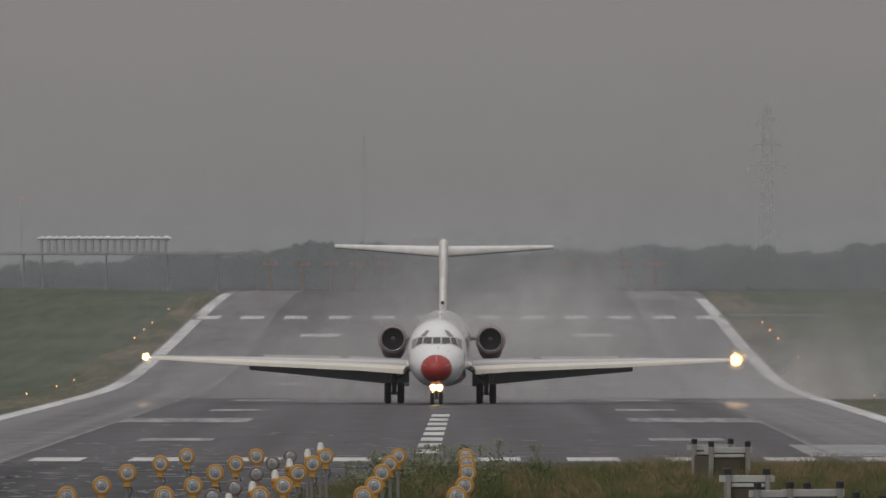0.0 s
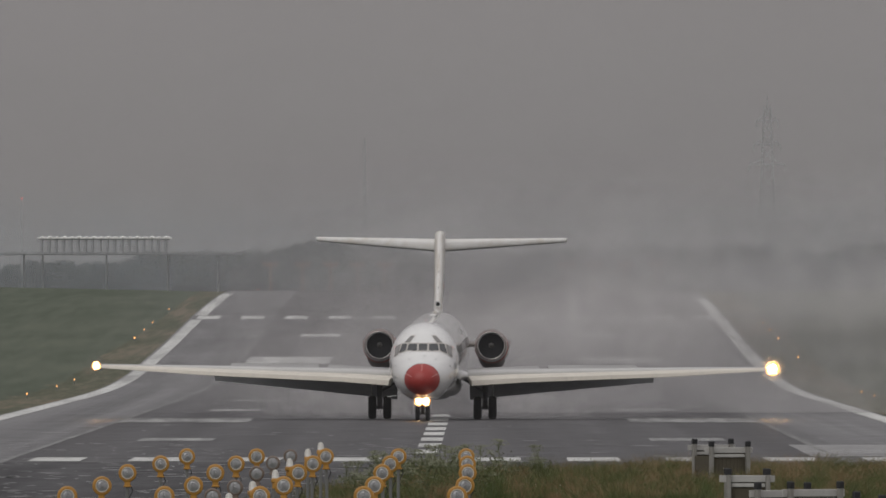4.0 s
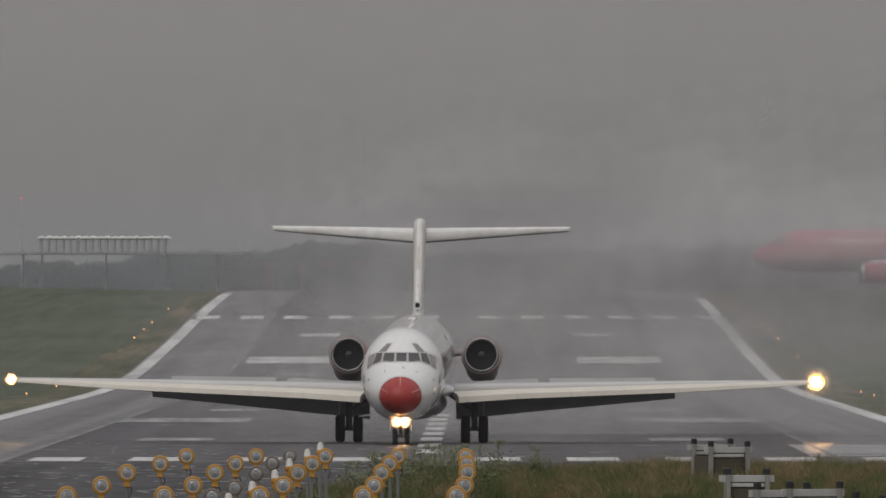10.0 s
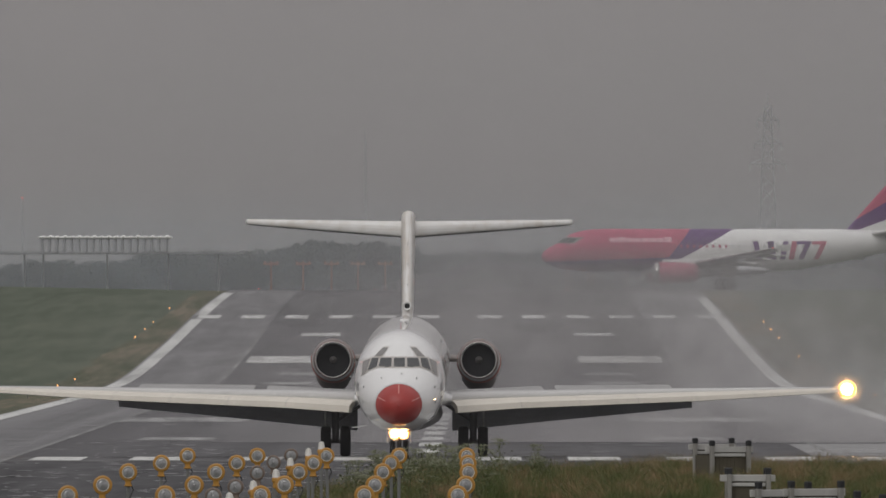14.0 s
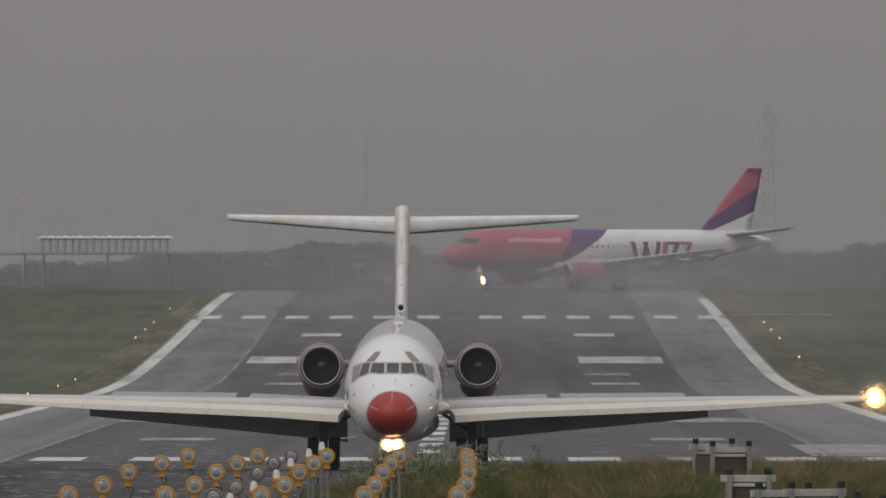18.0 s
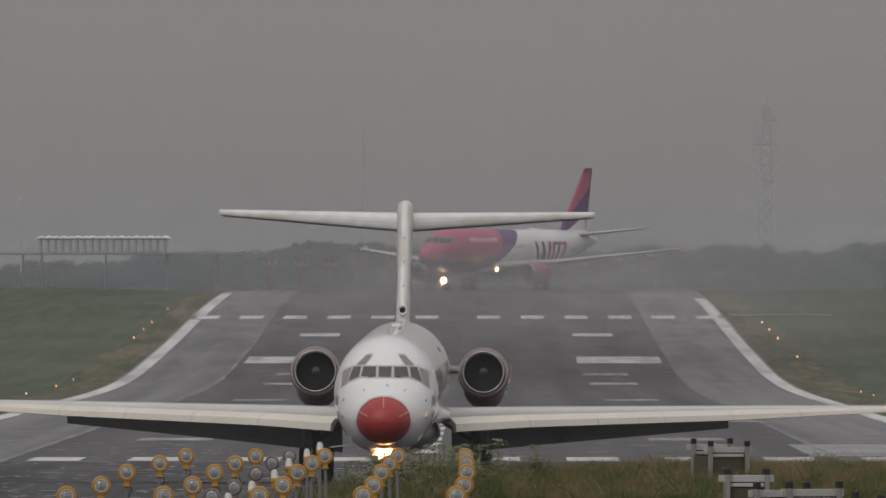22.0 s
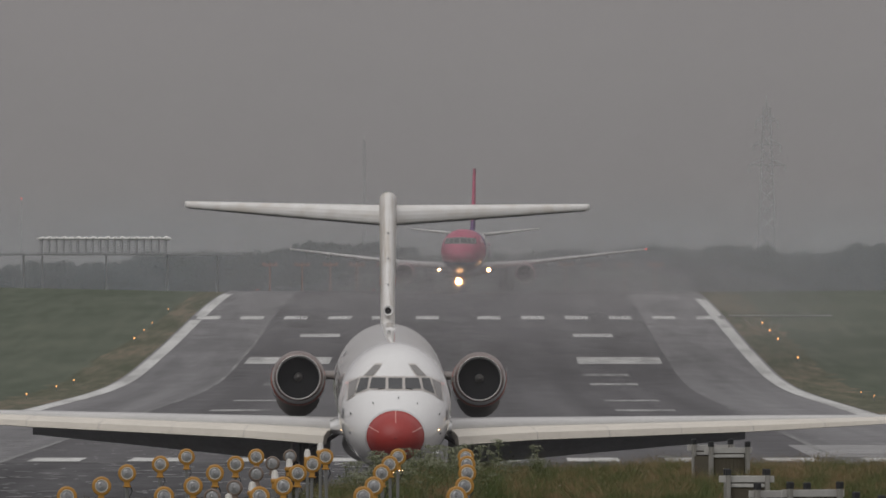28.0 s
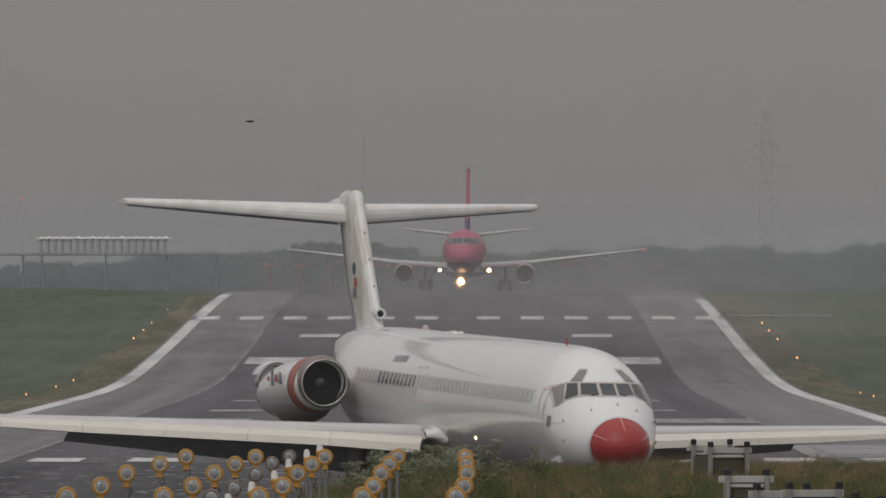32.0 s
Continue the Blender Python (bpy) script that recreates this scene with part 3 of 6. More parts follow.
runway = tagged(part("runway", strip(-15.2, 15.2, 1094, 2916, 0.0), M_ASPHALT), "dark wet asphalt runway with white markings", "runway", kind="structure")
for s_ in (-1, 1):
    part("runway_shoulder", strip(*sorted((s_ * 15.2, s_ * 22.05)), 1094, 2916, 0.0), M_OLD, runway, "worn lighter grey asphalt strip")
    part("pavement_joint", strip(*sorted((s_ * 15.05, s_ * 15.3)), 1000, 2400 if s_ < 0 else 1620, 0.012), M_JOINT, runway, "pale sealed joint between the asphalt lanes")
    part("edge_line", strip(*sorted((s_ * 20.9, s_ * 21.85)), 1120, 2502 if s_ > 0 else 2490, 0.015), M_LINE, runway, "white runway edge line")
    part("edge_line", strip(*sorted((s_ * 20.9, s_ * 21.85)), 2530, 2800 if s_ < 0 else 2720, 0.015), M_LINE, runway, "white runway edge line")
    V_, n_ = [], 400
    for i_ in range(n_ + 1):
        y_ = 1300 + 4.0 * i_
        out_ = 25.6 + 1.3 * noise.noise(Vector((y_ * 0.05, s_ * 7.0, 0)))
        for x_ in (22.0, out_):
            V_.append((axis(y_) + s_ * x_, y_, level(y_) - 0.045))
    part("verge", (V_, [(2 * i, 2 * i + 1, 2 * i + 3, 2 * i + 2) for i in range(n_)]), M_VERGE, runway, "sparse brownish grass verge")
part("stopway", strip(-22.4, 22.4, 815, 1094, 0.0), M_STOPWAY, runway, "dark patched asphalt before the threshold")
part("pavement_joint", strip(-22.4, 22.4, 1092.2, 1095.0, 0.012), M_JOINT, runway, "pale sealed joint before the threshold")
# threshold stripes at both ends: twelve each
for y0_, y1_ in ((1098, 1122), (2497, 2527)):
    for k_ in range(6):
        for s_ in (-1, 1):
            c_ = s_ * (2.55 + 3.6 * k_)
            part("threshold_stripe", strip(c_ - 0.95, c_ + 0.95, y0_, y1_, 0.015), M_LINE, runway)
# aiming points and touchdown marks
for y0_, y1_, x0_, x1_, m_ in ((1432, 1482, 9.0, 15.1, M_LINEOLD), (2143, 2192, 8.75, 14.7, M_LINE), (1250, 1274, 9.0, 12.1, M_LINEOLD),
                               (1575, 1599, 9.0, 12.1, M_LINEOLD), (1725, 1747, 9.0, 12.1, M_LINEOLD), (1960, 1982, 9.0, 12.1, M_LINEOLD),
                               (2050, 2070, 8.8, 11.9, M_LINEOLD), (2350, 2374, 9.0, 12.1, M_LINE)):
    for s_ in (-1, 1):
        part("aiming_mark" if x1_ > 13 else "touchdown_mark", strip(*sorted((s_ * x0_, s_ * x1_)), y0_, y1_, 0.015), m_, runway)
for k_ in range(26):
    y0_ = 1150 + 50 * k_
    part("centre_line_dash", strip(-0.45, 0.45, y0_, y0_ + 30, 0.015), M_LINEGHOST if y0_ > 1500 else M_LINE, runway)
# taxiways that leave the runway
tagged(part("taxiway", strip(14.3, 60, 1131, 1219, 0.008), M_CONC), "wet pale concrete taxiway joint", "taxiway", kind="structure")
tagged(part("taxiway", strip(22, 160, 2916, 2962, -0.01), M_OLD), "grey asphalt taxiway at the far runway end", "taxiway", kind="structure")
tagged(part("taxiway", strip(-23, 23, 2916, 2962, 0.0), M_OLD), "grey asphalt turning area at the runway end", "taxiway", kind="structure")
tagged(part("pavement", strip(22.5, 31, 2530, 2538, 0.015), M_CONC), "pale paved strip beside the runway", "pavement", kind="structure")
# thin puddles that hold rain on the near asphalt
rp_ = random.Random(9)
for k_ in range(150):
    y_ = rp_.uniform(890, 1085) if k_ < 110 else rp_.uniform(1110, 1420)
    x_ = rp_.uniform(-17, -2) if k_ < 110 else rp_.uniform(-20, 20)
    w_, d_ = 0.08 + 0.62 * rp_.random() ** 2, rp_.uniform(0.7, 2.0)
    V_ = []
    for q_ in range(12):
        t_ = 2 * math.pi * q_ / 12
        r_ = 1 + 0.3 * math.sin(3 * t_ + k_)
        V_.append((x_ + w_ * r_ * math.cos(t_), y_ + d_ * r_ * math.sin(t_), level(y_) + 0.012))
    part("puddle", (V_, [tuple(range(12))]), M_PUDDLE, runway, "small shining puddle")
V_, F_ = [], []
for k_ in range(620):
    y_, x_ = rp_.uniform(870, 1240), rp_.uniform(-19, 1)
    w_, d_ = 0.05 + 0.30 * rp_.random() ** 2, rp_.uniform(0.5, 1.7)
    if noise.noise(Vector((x_ * 0.25, y_ * 0.012, 5.0))) < -0.05:
        continue
    for q_ in range(8):
        t_ = 2 * math.pi * q_ / 8
        V_.append((x_ + w_ * (1 + 0.3 * math.sin(2 * t_ + k_)) * math.cos(t_), y_ + d_ * math.sin(t_), level(y_) + 0.009))
    F_.append(tuple(range(len(V_) - 8, len(V_))))
tagged(part("water_film", (V_, F_), M_PUDDLE, runway, "flecks of standing rain"), kind="stuff")

# ---- the landing jet: origin on the ground between its main wheels, nose towards -y ----
JET = Body([(-21.5, 0.02, 1.93, 1.90), (-21.49, 0.11, 2.00, 1.83), (-21.46, 0.25, 2.11, 1.72), (-21.38, 0.42, 2.26, 1.58), (-21.24, 0.58, 2.42, 1.44), (-21.02, 0.72, 2.57, 1.33),
            (-20.72, 0.84, 2.71, 1.23), (-20.3, 1.02, 2.92, 1.09), (-19.8, 1.20, 3.14, 1.00), (-19.3, 1.35, 3.40, 0.95), (-18.9, 1.45, 3.68, 0.92),
            (-18.5, 1.52, 3.98, 0.91), (-18.0, 1.58, 4.25, 0.91), (-17.3, 1.63, 4.50, 0.92), (-16.5, 1.66, 4.64, 0.94), (-15.0, 1.67, 4.72, 0.98),
            (0.0, 1.67, 5.04, 1.28), (4.0, 1.67, 5.13, 1.42), (7.0, 1.63, 5.18, 1.66),
            (9.0, 1.47, 5.19, 2.05), (10.0, 1.28, 5.18, 2.32), (11.0, 1.06, 5.16, 2.6), (12.0, 0.83, 5.13, 2.92), (13.0, 0.60, 5.08, 3.25), (14.0, 0.38, 5.0, 3.6), (15.4, 0.10, 4.8, 4.1)], 0.5)

jet = thing("landing_jet", "white twin-engine T-tail airliner with red nose on the wet runway", "airplane")
CAP_Y = -20.74
part("fuselage", JET.shell(56, CAP_Y), M_WHITE, jet, "glossy white fuselage", True)
part("nose_cap", JET.shell(48, None, -20.7), M_RED, jet, "matt red radome", True)
for a_ in (90, 158, 22):
    p0_, p1_ = JET.point(-21.3, radians(a_), 0.004), JET.point(-20.75, radians(a_), 0.004)
    pm_ = JET.point(-21.05, radians(a_), 0.004)
    part("static_strip", join(tube(p0_, pm_, 0.017, n=5), tube(pm_, p1_, 0.017, n=5)), M_REDSTRIP, jet)
# cockpit glazing
panes = [([(-0.20, 3.34), (0.20, 3.34), (0.20, 3.66), (-0.20, 3.66)], M_GLASS)]
for s_ in (-1, 1):
    panes += [([(s_ * 0.29, 3.34), (s_ * 0.75, 3.35), (s_ * 0.68, 3.66), (s_ * 0.28, 3.66)], M_GLASS),
              ([(s_ * 0.82, 3.34), (s_ * 1.15, 3.20), (s_ * 1.00, 3.65), (s_ * 0.76, 3.66)], M_GLASS),
              ([(s_ * 1.19, 3.17), (s_ * 1.37, 3.02), (s_ * 1.33, 3.52), (s_ * 1.06, 3.64)], M_GLASSLIT),
              ([(s_ * 0.64, 3.73), (s_ * 0.91, 3.71), (s_ * 0.60, 4.03), (s_ * 0.42, 4.03)], M_GLASSLIT)]
for c_, m_ in panes:
    mx_, mz_ = sum(q[0] for q in c_) / 4, sum(q[1] for q in c_) / 4
    big_ = [(mx_ + (x - mx_) * (1 + 0.10 / max(0.25, abs(x - mx_) * 2)), mz_ + (z - mz_) * (1 + 0.09 / max(0.2, abs(z - mz_) * 2))) for x, z in c_]
    fr_ = part("window_frame", JET.pane(big_, 0.012), M_FRAME, jet, "grey-brown window frame", True)
    part("cockpit_window", JET.pane(c_, 0.03), m_, fr_, "", True)
for x_, z_ in ((-0.64, 2.91), (0.09, 3.07), (0.63, 2.91), (-1.30, 2.05), (1.30, 2.05), (-1.28, 2.6), (1.28, 2.6)):
    y_ = JET.front(x_, z_)
    part("probe", join(tube((x_, y_ + 0.05, z_), (x_ * 1.03, y_ - 0.06, z_), 0.014, 0.010, 6), tube((x_, y_ - 0.01, z_ - 0.03), (x_ * 1.02, y_ - 0.03, z_ + 0.05), 0.018, 0.012, 6)), M_LETTER, jet)
for s_ in (-1, 1):
    part("wiper", tube((s_ * 0.5, JET.front(s_ * 0.5, 3.32, 0.05), 3.32), (s_ * 0.33, JET.front(s_ * 0.33, 3.37, 0.05), 3.37), 0.012, n=5), M_CAP, jet)
# cabin: faded stripe, windows, doors
for s_ in (-1, 1):
    part("cabin_stripe", JET.band(-16.75, 6.03, 3.285, 3.845, 0.19, s_, 0.010, 26), M_GREYPANEL, jet, "faded grey window stripe", True)
    for k_ in range(45):
        y_ = -16.0 + 0.49 * k_
        zc_ = 3.305 + 0.0246 * (y_ + 16)
        part("cabin_window", JET.side(y_ - 0.12, y_ + 0.12, zc_ - 0.165, zc_ + 0.165, s_, 0.018), M_CABIN if 29 <= k_ <= 38 else (M_PALEPANE if k_ > 14 else M_GREYPANEL), jet)
    door = part("entry_door", JET.side(-18.05, -17.2, 1.95, 3.62, s_, 0.006, 2, 6), M_WHITE, jet, "white entry door with red hinge marks", True)
    for y0_, y1_, z0_, z1_ in ((-18.0, -17.5, 3.47, 3.53), (-17.99, -17.95, 2.72, 3.47), (-17.55, -17.51, 2.72, 3.47)):
        part("hinge_mark", JET.side(y0_, y1_, z0_, z1_, s_, 0.022), M_FAINTRED, door)
    for y_ in (-2.72, -1.85):
        ex = part("exit_hatch", JET.side(y_ - 0.30, y_ + 0.30, 3.12, 4.08, s_, 0.006, 2, 6), M_WHITE, jet, "overwing exit with red outline", True)
        for z0_, z1_ in ((4.03, 4.10), (3.07, 3.14)):
            part("exit_outline", JET.side(y_ - 0.15, y_ + 0.15, z0_, z1_ - 0.02, s_, 0.02, 2, 1), M_FAINTRED, ex)
    for k_ in range(5):
        part("registration_bar", JET.side(0.2 + 0.34 * k_, 0.44 + 0.34 * k_, 4.20, 4.38, s_, 0.02), M_LETTERPALE, jet)
    part("panel_line", JET.side(-19.2, -16.9, 2.52, 2.545, s_, 0.012, 5, 1), M_GREYPANEL, jet)
    part("fuselage_logo", JET.side(-18.6, -18.35, 2.45, 2.75, s_, 0.016), M_LETTER, jet, "small dark and orange emblem")
    part("root_fairing", foil([(1.40, -5.4, 2.10, 7.9, 0.60), (1.80, -4.3, 2.12, 6.6, 0.40)], s_), M_WHITE, jet, "", True)
part("belly_fairing", moved(turned([(-9.2, 0.02), (-8.6, 0.7), (-7.5, 1.15), (-4, 1.45), (0, 1.45), (2.5, 1.0), (3.6, 0.02)], 28), Matrix.Translation((0, 1.6, 1.65)) @ Matrix.Diagonal((0.98, 1, 0.50, 1))), M_WINGTOP, jet, "", True)
part("beacon", turned([(0, 0.10), (0.08, 0.09), (0.13, 0.02)], 10, (0, 3.9, 5.12), "z"), M_FRAME, jet)
part("roof_antenna", join(box(-0.03, 0.03, 0.1, 0.7, 5.02, 5.10, 0.01), box(-0.16, 0.16, -0.3, 0.8, 4.98, 5.07, 0.02)), M_WHITE, jet)
part("roof_antenna", foil([(4.6, -14.2, 0, 0.40, 0.016), (4.93, -14.05, 0, 0.22, 0.012)], upright=True), M_RED, jet, "small red blade antenna")


def slat_section(x, top, bot, le):
    h = top - bot
    P = [(0.42, top + 0.02), (-0.05, top - 0.01), (-0.42, top - 0.16 * h), (-0.66, top - 0.46 * h), (-0.72, bot + 0.05 * h), (-0.66, bot),
         (-0.50, bot + 0.02), (-0.46, bot + 0.30 * h), (-0.20, top - 0.30 * h), (0.30, top - 0.06)]
    sweep = math.copysign(0.47, x)
    return [(x - sweep * (a + 0.65), le + a, z) for a, z in P]


def lerp(v, a, b):
    return float(np.interp(v, a, b))


def lamp(parent, place, r, hood=0.10):
    """A sealed-beam lamp: warm bowl and a white-hot middle."""
    # the bowl is oversized and glows, to carry part of the glare
    bowl = part("landing_lamp", turned([(-0.03, r * 0.96), (-0.04, r), (0.0, r * 0.98), (0.10, r * 0.5), (0.09, 0.01), (0.0, r * 0.8)], 22, place), M_LAMP, parent, "glowing warm lamp bowl", True)
    # tube added to hide the glowing parts from the side
    part("lamp_side_blind", turned([(0.12, r * 0.99), (-0.22 * r - hood, r * 1.01), (-0.22 * r - hood, r * 1.05), (0.12, r * 1.05)], 22, place, close=True), M_STRUT, bowl, "dark tube added to hide the lamp from the side", True)
    # curved sheet added to stand in for the glare round the lamp
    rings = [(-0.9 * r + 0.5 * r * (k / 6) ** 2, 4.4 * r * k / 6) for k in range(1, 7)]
    part("lamp_glare", turned([(-0.9 * r, 0.01)] + rings, 24)[0:1] + ([(j * 24 + i, j * 24 + (i + 1) % 24, j * 24 + 24 + (i + 1) % 24, j * 24 + 24 + i) for j in range(6) for i in range(24)],), M_HALO[r], bowl, "added thin sheet for the glare round the lamp", True, place)
    part("lamp_core", turned([(-0.07, 0.01), (-0.06, r * 0.40), (-0.04, r * 0.58), (0.0, r * 0.52)], 20, place), M_LAMPHOT, bowl, "white-hot lamp core", True)


wing_of = {}
for s_ in (-1, 1):
    wing = part("wing", foil([(1.5, -3.9, 2.10, 6.1, 0.54), (5.5, -1.95, 2.22, 4.5, 0.42), (10.8, 0.72, 2.36, 3.0, 0.30), (16.3, 3.5, 2.52, 1.35, 0.12)], s_), M_WINGTOP, jet, "light grey swept wing", True)
    wing_of[s_] = wing
    for xa_, xb_ in ((1.980, 4.326), (4.334, 6.476), (6.484, 8.626), (8.634, 10.776), (10.784, 12.926), (12.934, 14.596), (14.604, 16.100)):
        V_ = []
        for x_ in (xa_, xb_):
            top_ = lerp(x_, (1.9, 3.7, 10.8, 16.1), (2.10, 2.20, 2.41, 2.56))
            bot_ = lerp(x_, (1.9, 3.7, 10.8, 16.1), (1.60, 1.75, 2.05, 2.39))
            le_ = lerp(x_, (1.5, 16.3), (-3.9, 3.5))
            V_ += slat_section(s_ * x_, top_, bot_, le_ - 0.05)
        F_ = [(i, (i + 1) % 10, 10 + (i + 1) % 10, 10 + i) for i in range(10)] + [tuple(range(10)), tuple(range(19, 9, -1))]
        part("slat", (V_, F_), M_SLAT, wing, "cream leading-edge slat, extended")
    for x_ in (4.33, 6.48, 8.63, 10.78, 12.93, 14.6):
        V_ = []
        for q_ in (-0.014, 0.014):
            top_ = lerp(x_, (1.9, 3.7, 10.8, 16.1), (2.10, 2.20, 2.41, 2.56)) + 0.004
            bot_ = lerp(x_, (1.9, 3.7, 10.8, 16.1), (1.60, 1.75, 2.05, 2.39)) - 0.003
            V_ += slat_section(s_ * (x_ + q_), top_, bot_, lerp(x_, (1.5, 16.3), (-3.9, 3.5)) - 0.056)
        part("slat_joint", (V_, [(i, (i + 1) % 10, 10 + (i + 1) % 10, 10 + i) for i in range(10)] + [tuple(range(10)), tuple(range(19, 9, -1))]), M_FRAME, wing, "brownish joint between slats")
    for xa_, xb_ in ((1.75, 5.624), (5.626, 10.62)):
        def flap_row(x):
            te = lerp(x, (1.5, 5.5, 10.8), (1.2, 1.6, 2.2))
            zt, zb = lerp(x, (1.5, 10.8), (2.02, 2.24)), lerp(x, (1.75, 5.8, 10.75), (0.96, 1.37, 1.84))
            curve = ((0.0, 0.0), (0.35, 0.16), (0.75, 0.47), (1.05, 0.78), (1.22, 1.0))
            top = [(s_ * x, te + a, zt + (zb - zt) * k) for a, k in curve]
            return top + [(s_ * x, te + a - 0.05, zt + (zb - zt) * k - 0.05 * (1 - k) - 0.02) for a, k in curve[::-1]]
        V_ = flap_row(xa_) + flap_row((xa_ + xb_) / 2) + flap_row(xb_)
        F_ = [(j * 10 + i, j * 10 + (i + 1) % 10, j * 10 + 10 + (i + 1) % 10, j * 10 + 10 + i) for j in (0, 1) for i in range(10)] + [tuple(range(10)), tuple(range(29, 19, -1))]
        part("flap", (V_, F_), M_UNDER, wing, "lowered flap with dark underside")
    lamp_r = 0.34 if s_ > 0 else 0.21
    part("wing_tip", moved(turned([(-0.85, 0.02), (-0.6, 0.06), (0.2, 0.09), (0.9, 0.02)], 10), Matrix.Translation((s_ * 16.33, 4.15, 2.53))), M_WHITE, wing, "", True)
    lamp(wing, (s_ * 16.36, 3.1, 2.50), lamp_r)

# ground spoilers: hinged panels on the wing's top
def hinged_panel(xa, xb, ca, cb):
    """A tapered panel hinged along its front edge; its rear corners are cut a little."""
    P = [(xa, 0.0), (xb, 0.0), (xb, cb * 0.96), (xb + (xa - xb) * 0.02, cb), (xa + (xb - xa) * 0.02, ca), (xa, ca * 0.96)]
    V = [(x, y, z) for z in (0.0, -0.03) for x, y in P]
    F = [tuple(range(6)), tuple(range(11, 5, -1))] + [(i, 6 + i, 6 + (i + 1) % 6, (i + 1) % 6) for i in range(6)]
    return V, F if xb > xa else [f[::-1] for f in F]


spoilers = []
for s_ in (-1, 1):
    for xa_, xb_, ca_, cb_ in ((1.95, 5.2, 0.26, 0.60), (5.58, 9.95, 0.62, 0.60)):
        xm_ = (xa_ + xb_) / 2
        y_ = lerp(xm_, (1.5, 10.8), (0.3, 2.3))
        z_ = lerp(xm_, (1.5, 10.8), (2.37, 2.47))
        sp = part("spoiler", hinged_panel(s_ * (xa_ - xm_), s_ * (xb_ - xm_), ca_, cb_), M_SPOIL, jet, "dull grey spoiler panel on the wing")
        spoilers.append((sp, s_ * xm_, y_, z_, s_ * math.degrees(math.atan2(0.010, 1)), s_ * 12.0))

# tail
fin = part("fin", foil([(4.75, 9.3, 0, 3.7, 0.36), (5.3, 9.85, 0, 3.4, 0.36), (6.5, 10.87, 0, 3.45, 0.38), (8.1, 12.22, 0, 3.1, 0.43), (8.75, 12.7, 0, 3.0, 0.44), (8.96, 12.86, 0, 2.6, 0.42), (9.07, 13.0, 0, 2.0, 0.31), (9.13, 13.2, 0, 1.1, 0.14)], upright=True), M_FIN, jet, "white tail fin", True)
part("fin_bullet", moved(turned([(-0.1, 0.05), (0.4, 0.18), (1.8, 0.24), (3.0, 0.18), (4.2, 0.03)], 16), Matrix.Translation((0, 13.1, 8.64)) @ Matrix.Diagonal((1, 1, 1.3, 1))), M_WHITE, fin, "", True)
inlet = part("fin_inlet", turned([(0.0, 0.125), (-0.05, 0.15), (0.05, 0.17), (0.9, 0.15), (0.9, 0.10), (0.0, 0.10)], 18, (0, 9.78, 5.562), close=True), M_WHITE, fin, "round air inlet", True)
part("inlet_hole", turned([(0.10, 0.005), (0.12, 0.118)], 16, (0, 9.73, 5.562)), M_DARK, inlet)
for z_, y_ in ((7.13, 11.36), (6.35, 10.72), (7.9, 12.02)):
    part("fin_rivet_panel", box(-0.018, 0.018, y_ - 0.02, y_ + 0.1, z_ - 0.03, z_ + 0.03, 0.008), M_LETTER, fin)
for s_ in (-1, 1):
    tp = part("tailplane", foil([(0.12, 13.4, 8.38, 3.3, 0.60), (3.1, 14.95, 8.54, 2.5, 0.40), (6.05, 16.34, 8.70, 1.5, 0.20), (6.12, 16.46, 8.705, 1.35, 0.17)], s_, shape=FOIL_BLUNT), M_PLANE, jet, "white tailplane with rain streaks")
    # dark tubes stand in for the shade along the tailplane's lower edge
    part("tailplane_shade_edge", join(tube((s_ * 0.25, 14.5, 8.150), (s_ * 3.1, 15.8, 8.380), 0.034, n=6), tube((s_ * 3.1, 15.8, 8.380), (s_ * 6.0, 16.75, 8.615), 0.034, 0.024, 6)), M_LETTER, tp, "dark tube drawn for the shade under the tailplane")
    part("elevator_line", box(*sorted((s_ * 0.4, s_ * 4.6)), 16.72, 16.76, 8.66, 8.70), M_LETTER, tp)
    part("fin_emblem", moved(turned([(0.0, 0.02), (0.012, 0.20)], 18, axis="x"), Matrix.Translation((s_ * 0.232, 12.32, 6.86)) @ Matrix.Diagonal((s_, 1.1, 0.95, 1))), M_GREEN, fin, "dark green round emblem")
    part("fin_emblem", box(*sorted((s_ * 0.215, s_ * 0.236)), 12.0, 12.35, 6.33, 6.60), M_ORANGE, fin, "orange emblem strip")
    part("fin_emblem", box(*sorted((s_ * 0.212, s_ * 0.232)), 12.2, 12.5, 6.02, 6.30), M_LETTER, fin, "dark emblem strip")

